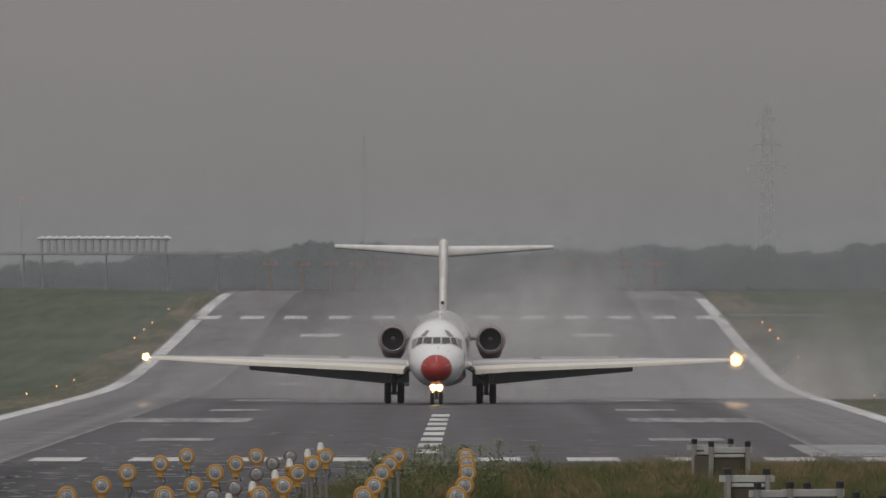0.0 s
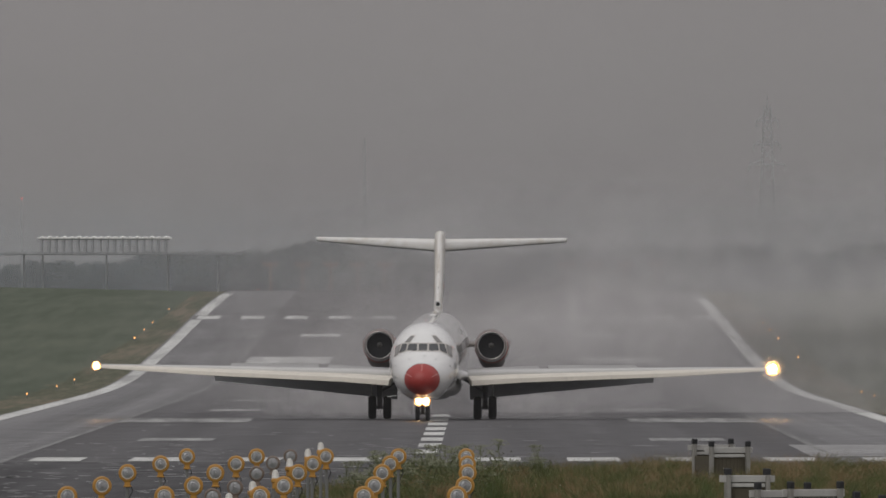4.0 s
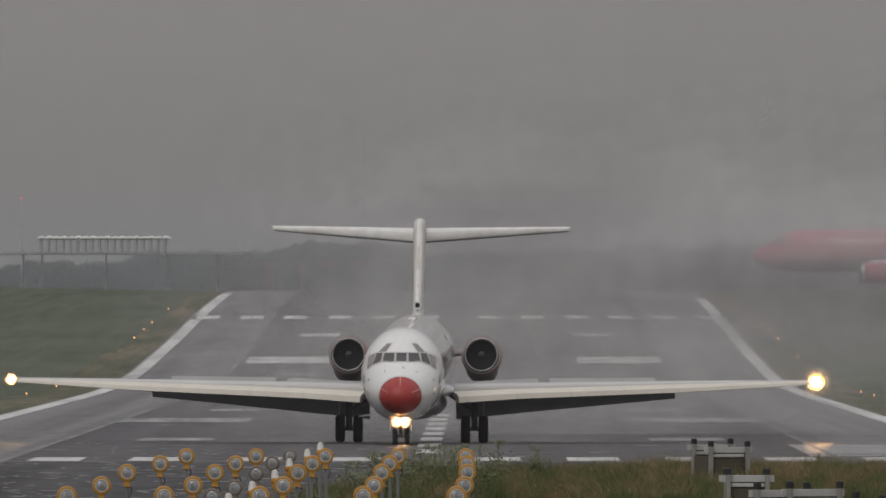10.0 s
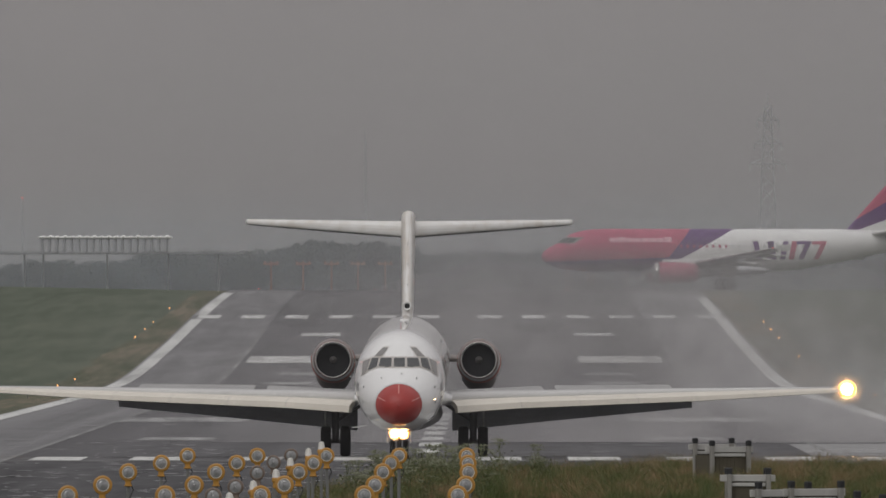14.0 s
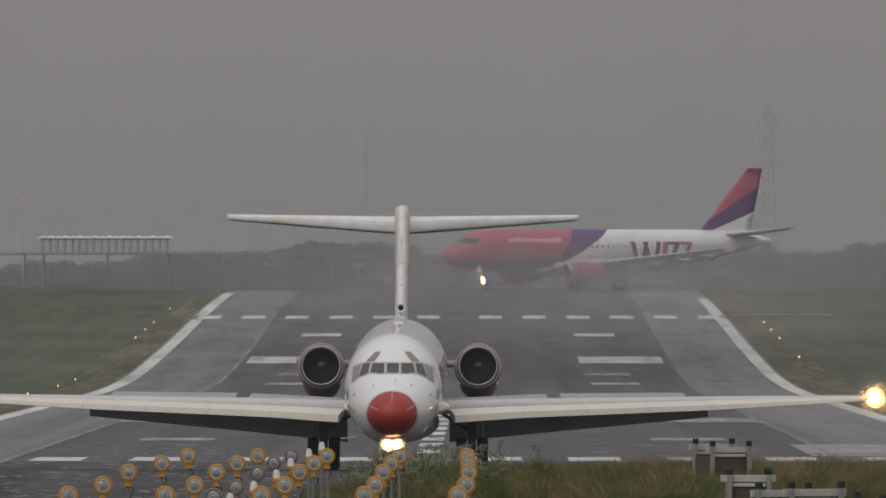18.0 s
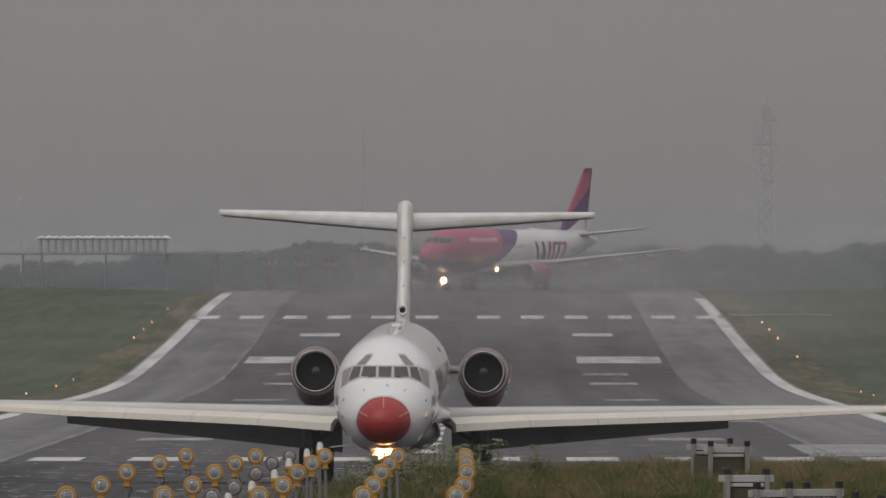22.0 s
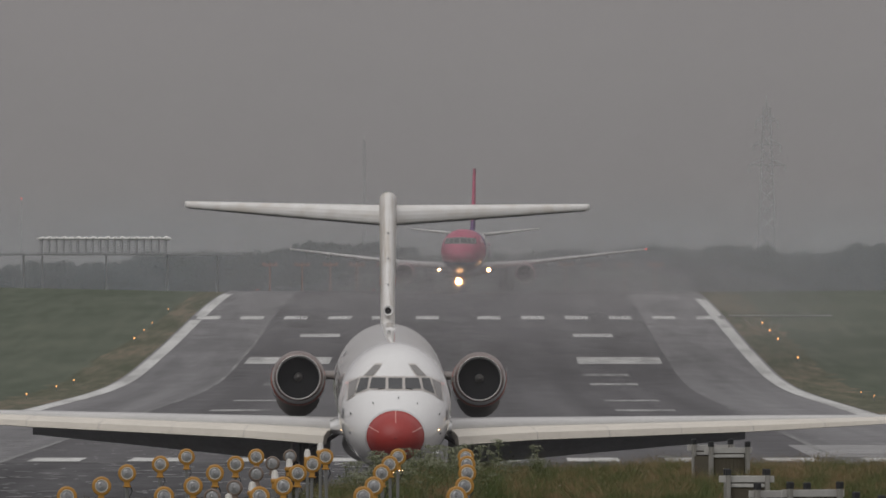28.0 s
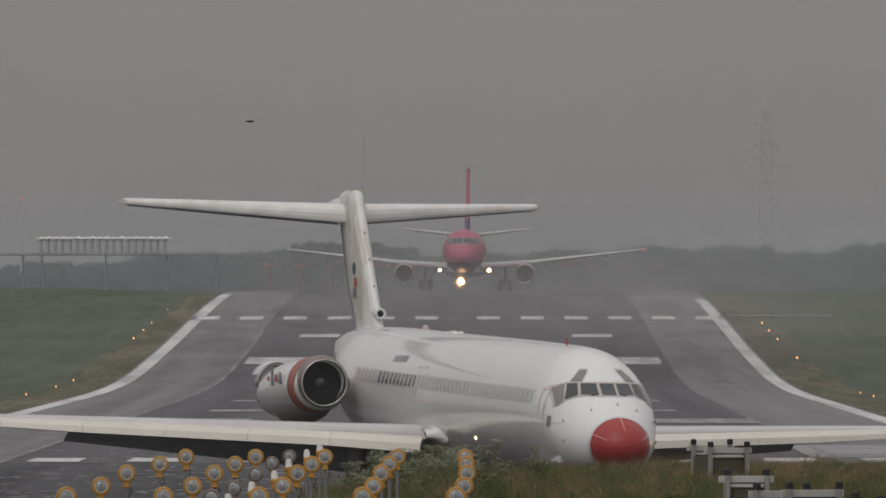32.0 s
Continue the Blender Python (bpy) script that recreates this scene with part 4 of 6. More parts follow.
# engines
buckets = []
ENGINE_Y = 5.0
for s_ in (-1, 1):
    cx_, cz_ = s_ * 2.705, 3.565
    tilt = Matrix.Translation((cx_, ENGINE_Y, cz_)) @ pose(0, 0, 0, -3.2) @ Matrix.Translation((-cx_, -ENGINE_Y, -cz_))
    eng = part("engine", moved(turned([(0.02, 0.66), (0.08, 0.72), (0.24, 0.77), (0.45, 0.792), (1.0, 0.81), (2.5, 0.83), (4.2, 0.80), (5.6, 0.70), (6.4, 0.58), (6.4, 0.5), (5.9, 0.50), (1.2, 0.62), (0.5, 0.62)], 36, (cx_, ENGINE_Y, cz_), close=True), tilt), M_WHITE, jet, "white engine nacelle", True)
    part("intake_lip", turned([(0.02, 0.652), (-0.05, 0.668), (-0.03, 0.69), (0.08, 0.733), (0.42, 0.790), (0.42, 0.765)], 40, (cx_, ENGINE_Y, cz_), close=True), M_LIP, eng, "dull metal intake lip", True)
    # paler ring paints the highlight on the lip
    part("lip_edge", turned([(0.10, 0.634), (-0.045, 0.640), (-0.065, 0.655), (-0.048, 0.668), (0.05, 0.655)], 40, (cx_, ENGINE_Y, cz_), close=True), M_EDGEMETAL, eng, "thin bright ring for the highlight on the intake edge", True)
    part("colour_band", moved(turned([(0.42, 0.775), (0.43, 0.796), (0.60, 0.806), (1.2, 0.822), (1.2, 0.79), (0.6, 0.77)], 40, (cx_, ENGINE_Y, cz_), close=True), tilt), M_ORANGE, eng, "orange-red band", True)
    part("lower_cowl", moved(turned([(0.62, 0.02), (0.70, 0.22), (0.88, 0.40), (1.2, 0.55), (1.7, 0.64), (2.4, 0.68), (4.0, 0.62), (5.6, 0.15)], 20, (cx_, ENGINE_Y, cz_ - 0.38)), tilt), M_COWL, eng, "lower cowling with its shade painted grey-brown", True)
    part("intake_wall", turned([(0.0, 0.642), (0.9, 0.635)], 36, (cx_, ENGINE_Y, cz_))[0:1] + ([(i, (i + 1) % 36, 36 + (i + 1) % 36, 36 + i) for i in range(36)],), M_DARK, eng, "intake duct with its shade painted black", True)
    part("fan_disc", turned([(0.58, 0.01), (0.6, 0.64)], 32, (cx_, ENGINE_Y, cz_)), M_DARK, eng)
    V_ = [(0.10, -0.001, -0.016), (0.10, 0.001, 0.016), (0.62, 0.001, 0.098), (0.62, -0.001, -0.098)]
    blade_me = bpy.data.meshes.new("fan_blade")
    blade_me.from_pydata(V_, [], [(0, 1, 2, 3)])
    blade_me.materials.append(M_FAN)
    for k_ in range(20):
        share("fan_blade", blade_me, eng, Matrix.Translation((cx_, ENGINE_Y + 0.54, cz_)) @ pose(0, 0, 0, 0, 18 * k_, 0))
    part("fan_hub", turned([(0.28, 0.01), (0.32, 0.06), (0.42, 0.11), (0.57, 0.145)], 16, (cx_, ENGINE_Y, cz_)), M_HUB, eng, "grey fan hub", True)
    part("exhaust_nozzle", turned([(6.35, 0.55), (7.0, 0.50), (7.0, 0.45), (6.35, 0.47)], 28, (cx_, ENGINE_Y, cz_), close=True), M_SILVER, eng, "", True)
    part("pylon", foil([(1.2, 6.4, 3.6, 4.4, 0.30), (2.2, 6.6, 3.6, 3.8, 0.24)], s_), M_COWL, jet, "engine pylon with its shade painted grey-brown", True)
    part("starter_outlet", tube((s_ * 1.98, 5.2, 3.53), (s_ * 1.98, 6.1, 3.53), 0.10, 0.12, 10), M_COWL, jet)
    for k_ in range(4):
        part("engine_logo", box(*sorted((cx_ + s_ * 0.835, cx_ + s_ * 0.86)), 6.9 + 0.5 * k_, 7.15 + 0.5 * k_, (3.50, 3.58, 3.46, 3.6)[k_], (3.84, 3.78, 3.9, 3.72)[k_]), (M_ORANGE if k_ % 2 else M_LETTER), eng)
    part("drain_mast", join(tube((cx_ - s_ * 0.3, 9.5, cz_ - 0.72), (cx_ - s_ * 0.3, 10.2, cz_ - 0.86), 0.06, 0.05, 6)), M_WHITE, eng)
    for k_ in (1, -1):
        V_, F_ = [], []
        for j_, (y_, r_) in enumerate(((0.0, 0.60), (0.55, 0.585), (1.1, 0.56), (1.1, 0.53), (0.0, 0.56))):
            for i_ in range(13):
                a_ = radians(k_ * (20 + 140 * i_ / 12))
                V_.append((r_ * math.cos(a_), y_, r_ * math.sin(a_)))
        F_ = [(j_ * 13 + i_, j_ * 13 + i_ + 1, ((j_ + 1) % 5) * 13 + i_ + 1, ((j_ + 1) % 5) * 13 + i_) for j_ in range(5) for i_ in range(12)]
        bk = part("reverser_door", (V_, F_), M_UNDER, jet, "dark thrust reverser door", True)
        buckets.append((bk, cx_, 11.15, cz_, k_))

# landing gear


def wheel(parent, x, y, r, w):
    ty = part("tyre", turned([(-w * 0.5, r * 0.62), (-w * 0.5, r * 0.88), (-w * 0.32, r * 0.985), (0, r), (w * 0.32, r * 0.985), (w * 0.5, r * 0.88), (w * 0.5, r * 0.62)], 24, (x, y, r), "x", True), M_TYRE, parent, "black rubber tyre", True)
    part("rim", turned([(-w * 0.42, 0.05), (-w * 0.38, r * 0.62), (w * 0.38, r * 0.62), (w * 0.42, 0.05)], 18, (x, y, r), "x"), M_STRUT, ty)


for s_ in (-1, 1):
    gear = part("main_gear", join(tube((s_ * 2.54, 0, 0.56), (s_ * 2.54, -0.2, 2.2), 0.13, 0.15, 12), tube((s_ * 2.1, 0, 0.56), (s_ * 2.98, 0, 0.56), 0.09, n=10),
                                  tube((s_ * 2.54, -0.1, 1.3), (s_ * 1.4, -0.1, 2.0), 0.06, n=8)), M_STRUT, jet, "grey main gear leg")
    for d_ in (-0.36, 0.36):
        wheel(gear, s_ * 2.54 + d_, 0, 0.56, 0.38)
    part("gear_door", box(s_ * 2.92 - 0.03, s_ * 2.92 + 0.03, -0.7, 0.6, 1.1, 2.0, 0.02), M_WINGTOP, gear)
ng = part("nose_gear", join(tube((0, -19.2, 0.34), (0, -19.2, 1.4), 0.08, 0.10, 12), tube((-0.3, -19.2, 0.34), (0.3, -19.2, 0.34), 0.05, n=8), tube((0, -19.1, 0.9), (0, -18.2, 1.2), 0.05, n=8)), M_STRUT, jet, "grey nose gear leg")
for d_ in (-0.24, 0.24):
    wheel(ng, d_, -19.2, 0.34, 0.2)
for s_ in (-1, 1):
    part("nose_gear_door", box(s_ * 0.42 - 0.02, s_ * 0.42 + 0.02, -19.8, -18.4, 0.55, 1.05, 0.02), M_WHITE, ng)
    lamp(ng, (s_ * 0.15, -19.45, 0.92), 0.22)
part("side_lamp", turned([(-0.05, 0.01), (-0.04, 0.035), (0.0, 0.055), (0.05, 0.045)], 14, (-1.46, -9.2, 2.09), "y"), M_SIDELAMP, jet, "small warm lamp glowing on the belly", True)
for s_ in (-1, 1):
    part("nose_strake", slab((s_ * 1.2, -17.9, 1.18), (s_ * 1.75, -17.3, 1.10), (s_ * 1.75, -16.6, 1.10), (s_ * 1.2, -16.2, 1.18), 0.03), M_WHITE, jet)

# ---- the taxiing airliner: origin on the ground between its main wheels ----
LIN = Body([(-17.7, 0.05, 3.32, 3.2), (-17.6, 0.30, 3.55, 2.95), (-17.3, 0.62, 3.85, 2.65), (-16.8, 0.98, 4.18, 2.38), (-16.2, 1.27, 4.52, 2.16), (-15.6, 1.48, 4.95, 2.02),
            (-15.0, 1.65, 5.32, 1.93), (-14.2, 1.80, 5.62, 1.85), (-13.2, 1.91, 5.80, 1.80), (-12.0, 1.965, 5.88, 1.77)] +
           [(y_, 1.975, 5.90, 1.76) for y_ in np.arange(-11.5, 5.1, 0.5)] +
           [(6.5, 1.96, 5.90, 1.86), (8.0, 1.90, 5.90, 2.1), (10.0, 1.76, 5.89, 2.45), (12.0, 1.52, 5.86, 2.85), (14.0, 1.24, 5.78, 3.28), (16.0, 0.93, 5.62, 3.72), (18.0, 0.56, 5.36, 4.18), (19.4, 0.24, 5.1, 4.5), (19.87, 0.06, 4.95, 4.7)])
liner = thing("taxiing_airliner", "magenta, purple and white twin-engine airliner turning onto the runway", "airplane")
nose_, rest_ = cut(LIN.shell(48), (0, -3.4, 5.9), (0, 1, -0.8))
band_, rear_ = cut(rest_, (0, 0.8, 5.9), (0, 1, -1.8))
belly_, upper_ = cut(nose_, (0, -17.0, 2.75), (0, -0.035, 1))
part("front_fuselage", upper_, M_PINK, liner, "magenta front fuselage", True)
part("front_belly", belly_, M_PURPLE, liner, "purple belly under the nose", True)
part("fuselage_band", band_, M_PURPLE, liner, "purple fuselage band", True)
part("rear_fuselage", rear_, M_WHITE, liner, "white rear fuselage", True)
for s_ in (-1, 1):
    for c_ in ([(s_ * 0.06, 4.62), (s_ * 0.62, 4.60), (s_ * 0.58, 5.02), (s_ * 0.06, 5.06)], [(s_ * 0.68, 4.60), (s_ * 1.12, 4.55), (s_ * 1.0, 5.0), (s_ * 0.64, 5.02)],
               [(s_ * 1.18, 4.55), (s_ * 1.46, 4.58), (s_ * 1.36, 4.95), (s_ * 1.06, 4.98)]):
        part("cockpit_window", LIN.pane(c_, 0.03), M_GLASS, liner, "", True)
    part("windscreen_surround", LIN.pane([(0, 4.50), (s_ * 1.56, 4.48), (s_ * 1.42, 5.06), (0, 5.14)], 0.012, 8), M_GLASSLIT, liner, "pale windscreen surround", True)
    for k_ in range(8):
        part("title_bar", LIN.side(-11.3 + 0.76 * k_, -10.60 + 0.76 * k_, 4.62, 5.0 + (0.12 if k_ in (1, 7) else 0), s_, 0.02), M_TITLE, liner, "pale title bar")
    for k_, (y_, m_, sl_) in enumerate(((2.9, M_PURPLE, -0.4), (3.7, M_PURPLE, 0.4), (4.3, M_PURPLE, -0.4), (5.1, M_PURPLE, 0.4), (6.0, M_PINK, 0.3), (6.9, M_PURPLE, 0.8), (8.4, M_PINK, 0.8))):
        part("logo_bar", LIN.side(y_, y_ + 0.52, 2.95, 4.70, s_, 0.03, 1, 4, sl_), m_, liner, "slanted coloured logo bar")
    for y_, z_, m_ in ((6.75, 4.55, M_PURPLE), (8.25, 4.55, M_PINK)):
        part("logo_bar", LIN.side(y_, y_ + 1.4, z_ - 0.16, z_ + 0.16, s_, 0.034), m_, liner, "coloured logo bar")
    for k_ in range(34):
        y_ = -10.6 + 0.62 * k_
        part("cabin_window", LIN.side(y_ - 0.12, y_ + 0.12, 4.06, 4.36, s_, 0.016, 1, 1), M_HAZEDPANE if y_ > 0 else M_PINKPANE, liner)
    for y_ in (-13.4, 13.0):
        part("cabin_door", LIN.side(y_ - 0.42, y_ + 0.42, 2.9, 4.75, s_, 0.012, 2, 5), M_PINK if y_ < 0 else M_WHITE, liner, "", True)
    wing = part("wing", foil([(1.7, -6.2, 2.30, 7.2, 0.75), (6.4, -3.2, 2.72, 4.2, 0.48), (17.0, 3.0, 4.00, 1.5, 0.17)], s_), M_WINGTOP, liner, "pale grey swept wing", True)
    part("wing_fence", foil([(3.7, 3.6, s_ * 17.02, 0.9, 0.05), (4.0, 3.2, s_ * 17.02, 1.5, 0.06), (4.35, 3.9, s_ * 17.02, 0.8, 0.04)], upright=True), M_WINGTOP, wing, "pale grey wing fence")
    for x_ in (7.6, 10.6, 13.4):
        part("flap_fairing", moved(turned([(-1.3, 0.02), (-0.8, 0.15), (0.8, 0.17), (1.6, 0.03)], 8), Matrix.Translation((s_ * x_, lerp(x_, (6.4, 17), (0.6, 4.2)), lerp(x_, (6.4, 17), (2.35, 3.8))))), M_WINGTOP, wing, "", True)
    part("tip_lamp", turned([(-0.05, 0.02), (0.0, 0.09), (0.08, 0.03)], 10, (s_ * 17.0, 2.95, 4.02)), M_REDLAMP if s_ > 0 else M_BULB, wing)
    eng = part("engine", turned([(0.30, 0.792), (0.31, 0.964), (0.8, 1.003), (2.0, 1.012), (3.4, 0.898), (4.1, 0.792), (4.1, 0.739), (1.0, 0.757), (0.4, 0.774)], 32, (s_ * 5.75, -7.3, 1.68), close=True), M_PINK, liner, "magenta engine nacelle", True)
    part("intake_lip", turned([(0.05, 0.792), (-0.07, 0.854), (-0.06, 0.898), (0.35, 0.977), (0.35, 0.924)], 32, (s_ * 5.75, -7.3, 1.68), close=True), M_SILVER, eng, "metal intake lip", True)
    part("fan_disc", turned([(0.55, 0.018), (0.6, 0.792)], 28, (s_ * 5.75, -7.3, 1.68)), M_DARK, eng)
    part("fan_hub", turned([(0.2, 0.009), (0.4, 0.141), (0.58, 0.211)], 14, (s_ * 5.75, -7.3, 1.68)), M_FAN, eng, "", True)
    part("exhaust_core", turned([(4.0, 0.484), (5.0, 0.352), (5.6, 0.044)], 18, (s_ * 5.75, -7.3, 1.68)), M_STRUT, eng, "", True)
    part("pylon", box(s_ * 5.75 - 0.14, s_ * 5.75 + 0.14, -6.6, -1.6, 2.45, 2.95, 0.1), M_WHITE, eng)
    tp = part("tailplane", foil([(0.6, 13.9, 5.35, 4.2, 0.40), (6.22, 17.5, 6.0, 1.5, 0.14)], s_), M_WINGTOP, liner, "pale grey tailplane", True)
    gear = part("main_gear", join(tube((s_ * 3.8, 0, 0.58), (s_ * 3.8, 0, 2.5), 0.15, 0.18, 12), tube((s_ * 3.3, 0, 0.58), (s_ * 4.3, 0, 0.58), 0.09, n=8), tube((s_ * 3.8, 0, 1.4), (s_ * 2.4, 0, 2.2), 0.07, n=8)), M_STRUT, liner, "grey main gear leg")
    for d_ in (-0.46, 0.46):
        wheel(gear, s_ * 3.8 + d_, 0, 0.58, 0.42)
    part("gear_door", box(s_ * 4.35 - 0.03, s_ * 4.35 + 0.03, -0.8, 0.7, 1.2, 2.5, 0.02), M_WINGTOP, gear)
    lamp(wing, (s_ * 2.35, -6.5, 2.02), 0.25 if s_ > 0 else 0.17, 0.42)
part("belly_fairing", moved(turned([(-8.5, 0.05), (-7, 1.0), (-4, 1.5), (1, 1.5), (3.5, 1.0), (5.5, 0.05)], 24), Matrix.Translation((0, 0, 1.95)) @ Matrix.Diagonal((1.35, 1, 0.42, 1))), M_UNDER, liner, "", True)
ng = part("nose_gear", join(tube((0, -12.64, 0.38), (0, -12.64, 2.0), 0.09, 0.11, 10), tube((-0.35, -12.64, 0.38), (0.35, -12.64, 0.38), 0.06, n=8)), M_STRUT, liner, "grey nose gear leg")
for d_ in (-0.26, 0.26):
    wheel(ng, d_, -12.64, 0.38, 0.22)
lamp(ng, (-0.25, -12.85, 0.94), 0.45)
FIN = foil([(5.6, 10.6, 0, 7.2, 0.42)] + [(z_, 11.8 + (z_ - 5.9) * 0.90, 0, 5.75 - (z_ - 5.9) * 0.68, 0.40 - (z_ - 5.9) * 0.03) for z_ in np.arange(5.9, 11.8, 0.84)], upright=True)
base_, rest_ = cut(FIN, (0, 12.9, 5.8), (0, -0.36, 1))
mid_, top_ = cut(rest_, (0, 12.0, 6.4), (0, -0.58, 1))
part("fin_base", base_, M_WHITE, liner, "white fin base", True)
part("fin_middle", mid_, M_PURPLE, liner, "purple lower part of the fin", True)
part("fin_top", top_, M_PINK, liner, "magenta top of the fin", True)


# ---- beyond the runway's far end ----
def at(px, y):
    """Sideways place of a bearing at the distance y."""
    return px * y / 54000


# localizer antenna on its raised platform
ant = thing("localizer_antenna", "row of white antenna covers on a raised steel platform", "antenna")
YA = 3100
x0a, x1a = -41.1, -27.7
part("platform_beam", box(-60, -20.4, YA - 0.6, YA + 0.6, 9.82, 10.0, 0.03), M_STEEL, ant, "long steel platform beam")
part("platform_rail", box(-60, -20.4, YA - 0.66, YA - 0.62, 10.05, 10.12), M_STEEL, ant)
for x_ in (-58, -49, -42.6, -40.7, -34.2, -28.0, -22.9):
    part("platform_leg", tube((x_, YA, 5.9), (x_, YA, 9.8), 0.085, n=8), M_STEEL, ant)
for k_ in range(18):
    x_ = x0a + 0.4 + (x1a - x0a - 0.8) * k_ / 17
    part("antenna_post", join(tube((x_, YA, 10.0), (x_, YA, 11.5), 0.07, n=6), tube((x_ - 0.20, YA + 0.3, 10.0), (x_ - 0.20, YA + 0.3, 11.4), 0.035, n=5)), M_STEEL, ant)
    part("antenna_cover", moved(turned([(-0.40, 0.02), (-0.22, 0.09), (-0.08, 0.17), (0.08, 0.17), (0.22, 0.09), (0.40, 0.02)], 10, axis="x"), Matrix.Translation((x_, YA, 11.60)) @ Matrix.Diagonal((1, 3.5, 0.85 + 0.3 * (k_ % 2), 1))), M_ANT, ant, "white rounded antenna cover", True)
part("cover_strip", box(x0a - 0.15, x1a + 0.15, YA - 0.5, YA + 0.5, 11.46, 11.62, 0.04), M_ANT, ant, "long white cover strip")
part("antenna_rail", box(x0a, x1a, YA - 0.2, YA + 0.2, 11.36, 11.455), M_STEEL, ant)
ant.location, ant.scale = (0, 0, 6.2 * 0.0413), (0.9587, 0.9587, 0.9587)
part("end_box", box(-20.7, -20.2, YA - 0.3, YA + 0.3, 10.0, 10.25, 0.02), M_STEEL, ant)

# masts
mast = thing("lamp_mast", "slim grey mast with a red lamp on top", "mast")
part("pole", tube((-44.2, 3200, 5.9), (-44.2, 3200, 15.8), 0.09, 0.06, 8), M_MASTGREY, mast)
part("red_lamp", turned([(0, 0.10), (0.16, 0.09), (0.2, 0.03)], 10, (-44.2, 3200, 15.8), "z"), M_REDLAMP, mast, "faint red obstruction lamp")


def lattice(name, label, x, y, z0, z1, w0, w1, arms, bar):
    t = thing(name, label, "mast")
    n = 14
    for sx in (-1, 1):
        for sy in (-1, 1):
            part("corner_leg", tube((x + sx * w0, y + sy * w0, z0), (x + sx * w1, y + sy * w1, z1), bar, bar * 0.7, 5), M_MASTGREY, t)
    br = []
    for k in range(n):
        a, b = k / n, (k + 1) / n
        wa, wb = w0 + (w1 - w0) * a, w0 + (w1 - w0) * b
        za, zb = z0 + (z1 - z0) * a, z0 + (z1 - z0) * b
        for q in (-1, 1):
            br += [tube((x - q * wa, y - wa, za), (x + q * wb, y - wb, zb), bar * 0.6, n=4), tube((x - q * wa, y + wa, za), (x + q * wb, y + wb, zb), bar * 0.6, n=4)]
    tagged(part("bracing", join(*br), M_MASTGREY, t, "crossed lattice bracing"), kind="stuff")
    for za, half in arms:
        part("cross_arm", join(tube((x - half, y, za), (x + half, y, za), bar * 0.8, n=5), tube((x - half, y, za), (x - w1, y, za + 0.9), bar * 0.6, n=4), tube((x + half, y, za), (x + w1, y, za + 0.9), bar * 0.6, n=4)), M_MASTGREY, t)
        for q in (-1, 1):
            part("insulator", tube((x + q * half, y, za), (x + q * half, y, za - 1.1), bar * 0.7, n=5), M_MASTGREY, t)
    part("spike", tube((x, y, z1 - 0.3), (x, y, z1 + 1.8), bar * 0.9, bar * 0.4, 5), M_MASTGREY, t)
    return t


lattice("power_pylon", "faint grey lattice power pylon beyond the trees", 48.0, 4520, 5.0, 33.5, 1.55, 0.50, ((31.4, 1.6), (27.9, 2.0), (24.9, 2.7)), 0.15)
lattice("radio_mast", "thin grey lattice radio mast in the haze", -11.4, 4420, 5.0, 28.0, 0.22, 0.16, (), 0.06)

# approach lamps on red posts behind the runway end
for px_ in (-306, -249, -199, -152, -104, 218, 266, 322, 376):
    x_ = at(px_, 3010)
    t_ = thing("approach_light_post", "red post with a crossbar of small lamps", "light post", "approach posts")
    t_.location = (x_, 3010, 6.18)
    part("post", tube((0, 0, -0.2), (0, 0, 2.6), 0.085, 0.07, 8), M_REDPOST, t_)
    part("crossbar", box(-0.75, 0.75, -0.06, 0.06, 2.5, 2.68, 0.02), M_REDPOST, t_)
    for q_ in (-0.6, 0, 0.6):
        part("lamp_head", turned([(0, 0.10), (0.16, 0.09), (0.22, 0.03)], 8, (q_, 0, 2.68), "z"), M_REDPOST, t_)

# runway lamps
EDGE = ([(-24.4, y_, 0.032) for y_ in (1600, 1771, 1895, 1975, 2380, 2440, 2565)] + [(-24.4, 2315, 0.055)] + [(24.4, y_, 0.022) for y_ in (1740, 1800)] + [(24.4, y_, 0.068) for y_ in (2165, 2310, 2378, 2440)])
for off_, y_, r_ in EDGE:
    x_ = axis(y_) + off_
    t_ = thing("runway_edge_light", "small glowing orange runway edge light", "runway light", "runway edge lights", m=Matrix.Translation((x_, y_, level(y_))))
    part("stem", tube((0, 0, -0.1), (0, 0, 0.22), 0.03, n=6), M_POLE, t_)
    part("glass", turned([(0.2, r_ * 0.6), (0.23, r_), (0.29, r_), (0.33, r_ * 0.4)], 10, axis="z"), M_EDGE, t_, "glowing orange glass", True)
for px_ in (-19.5, -8.4, 10.0):
    t_ = thing("runway_end_light", "small red runway end light", "runway light", "runway end lights", m=Matrix.Translation((axis(2912) + px_, 2912, level(2912))))
    part("base", tube((0, 0, 0), (0, 0, 0.12), 0.08, n=6), M_POLE, t_)
    part("glass", turned([(0.1, 0.035), (0.16, 0.04), (0.20, 0.015)], 8, axis="z"), M_REDLAMP, t_, "dim red glass")


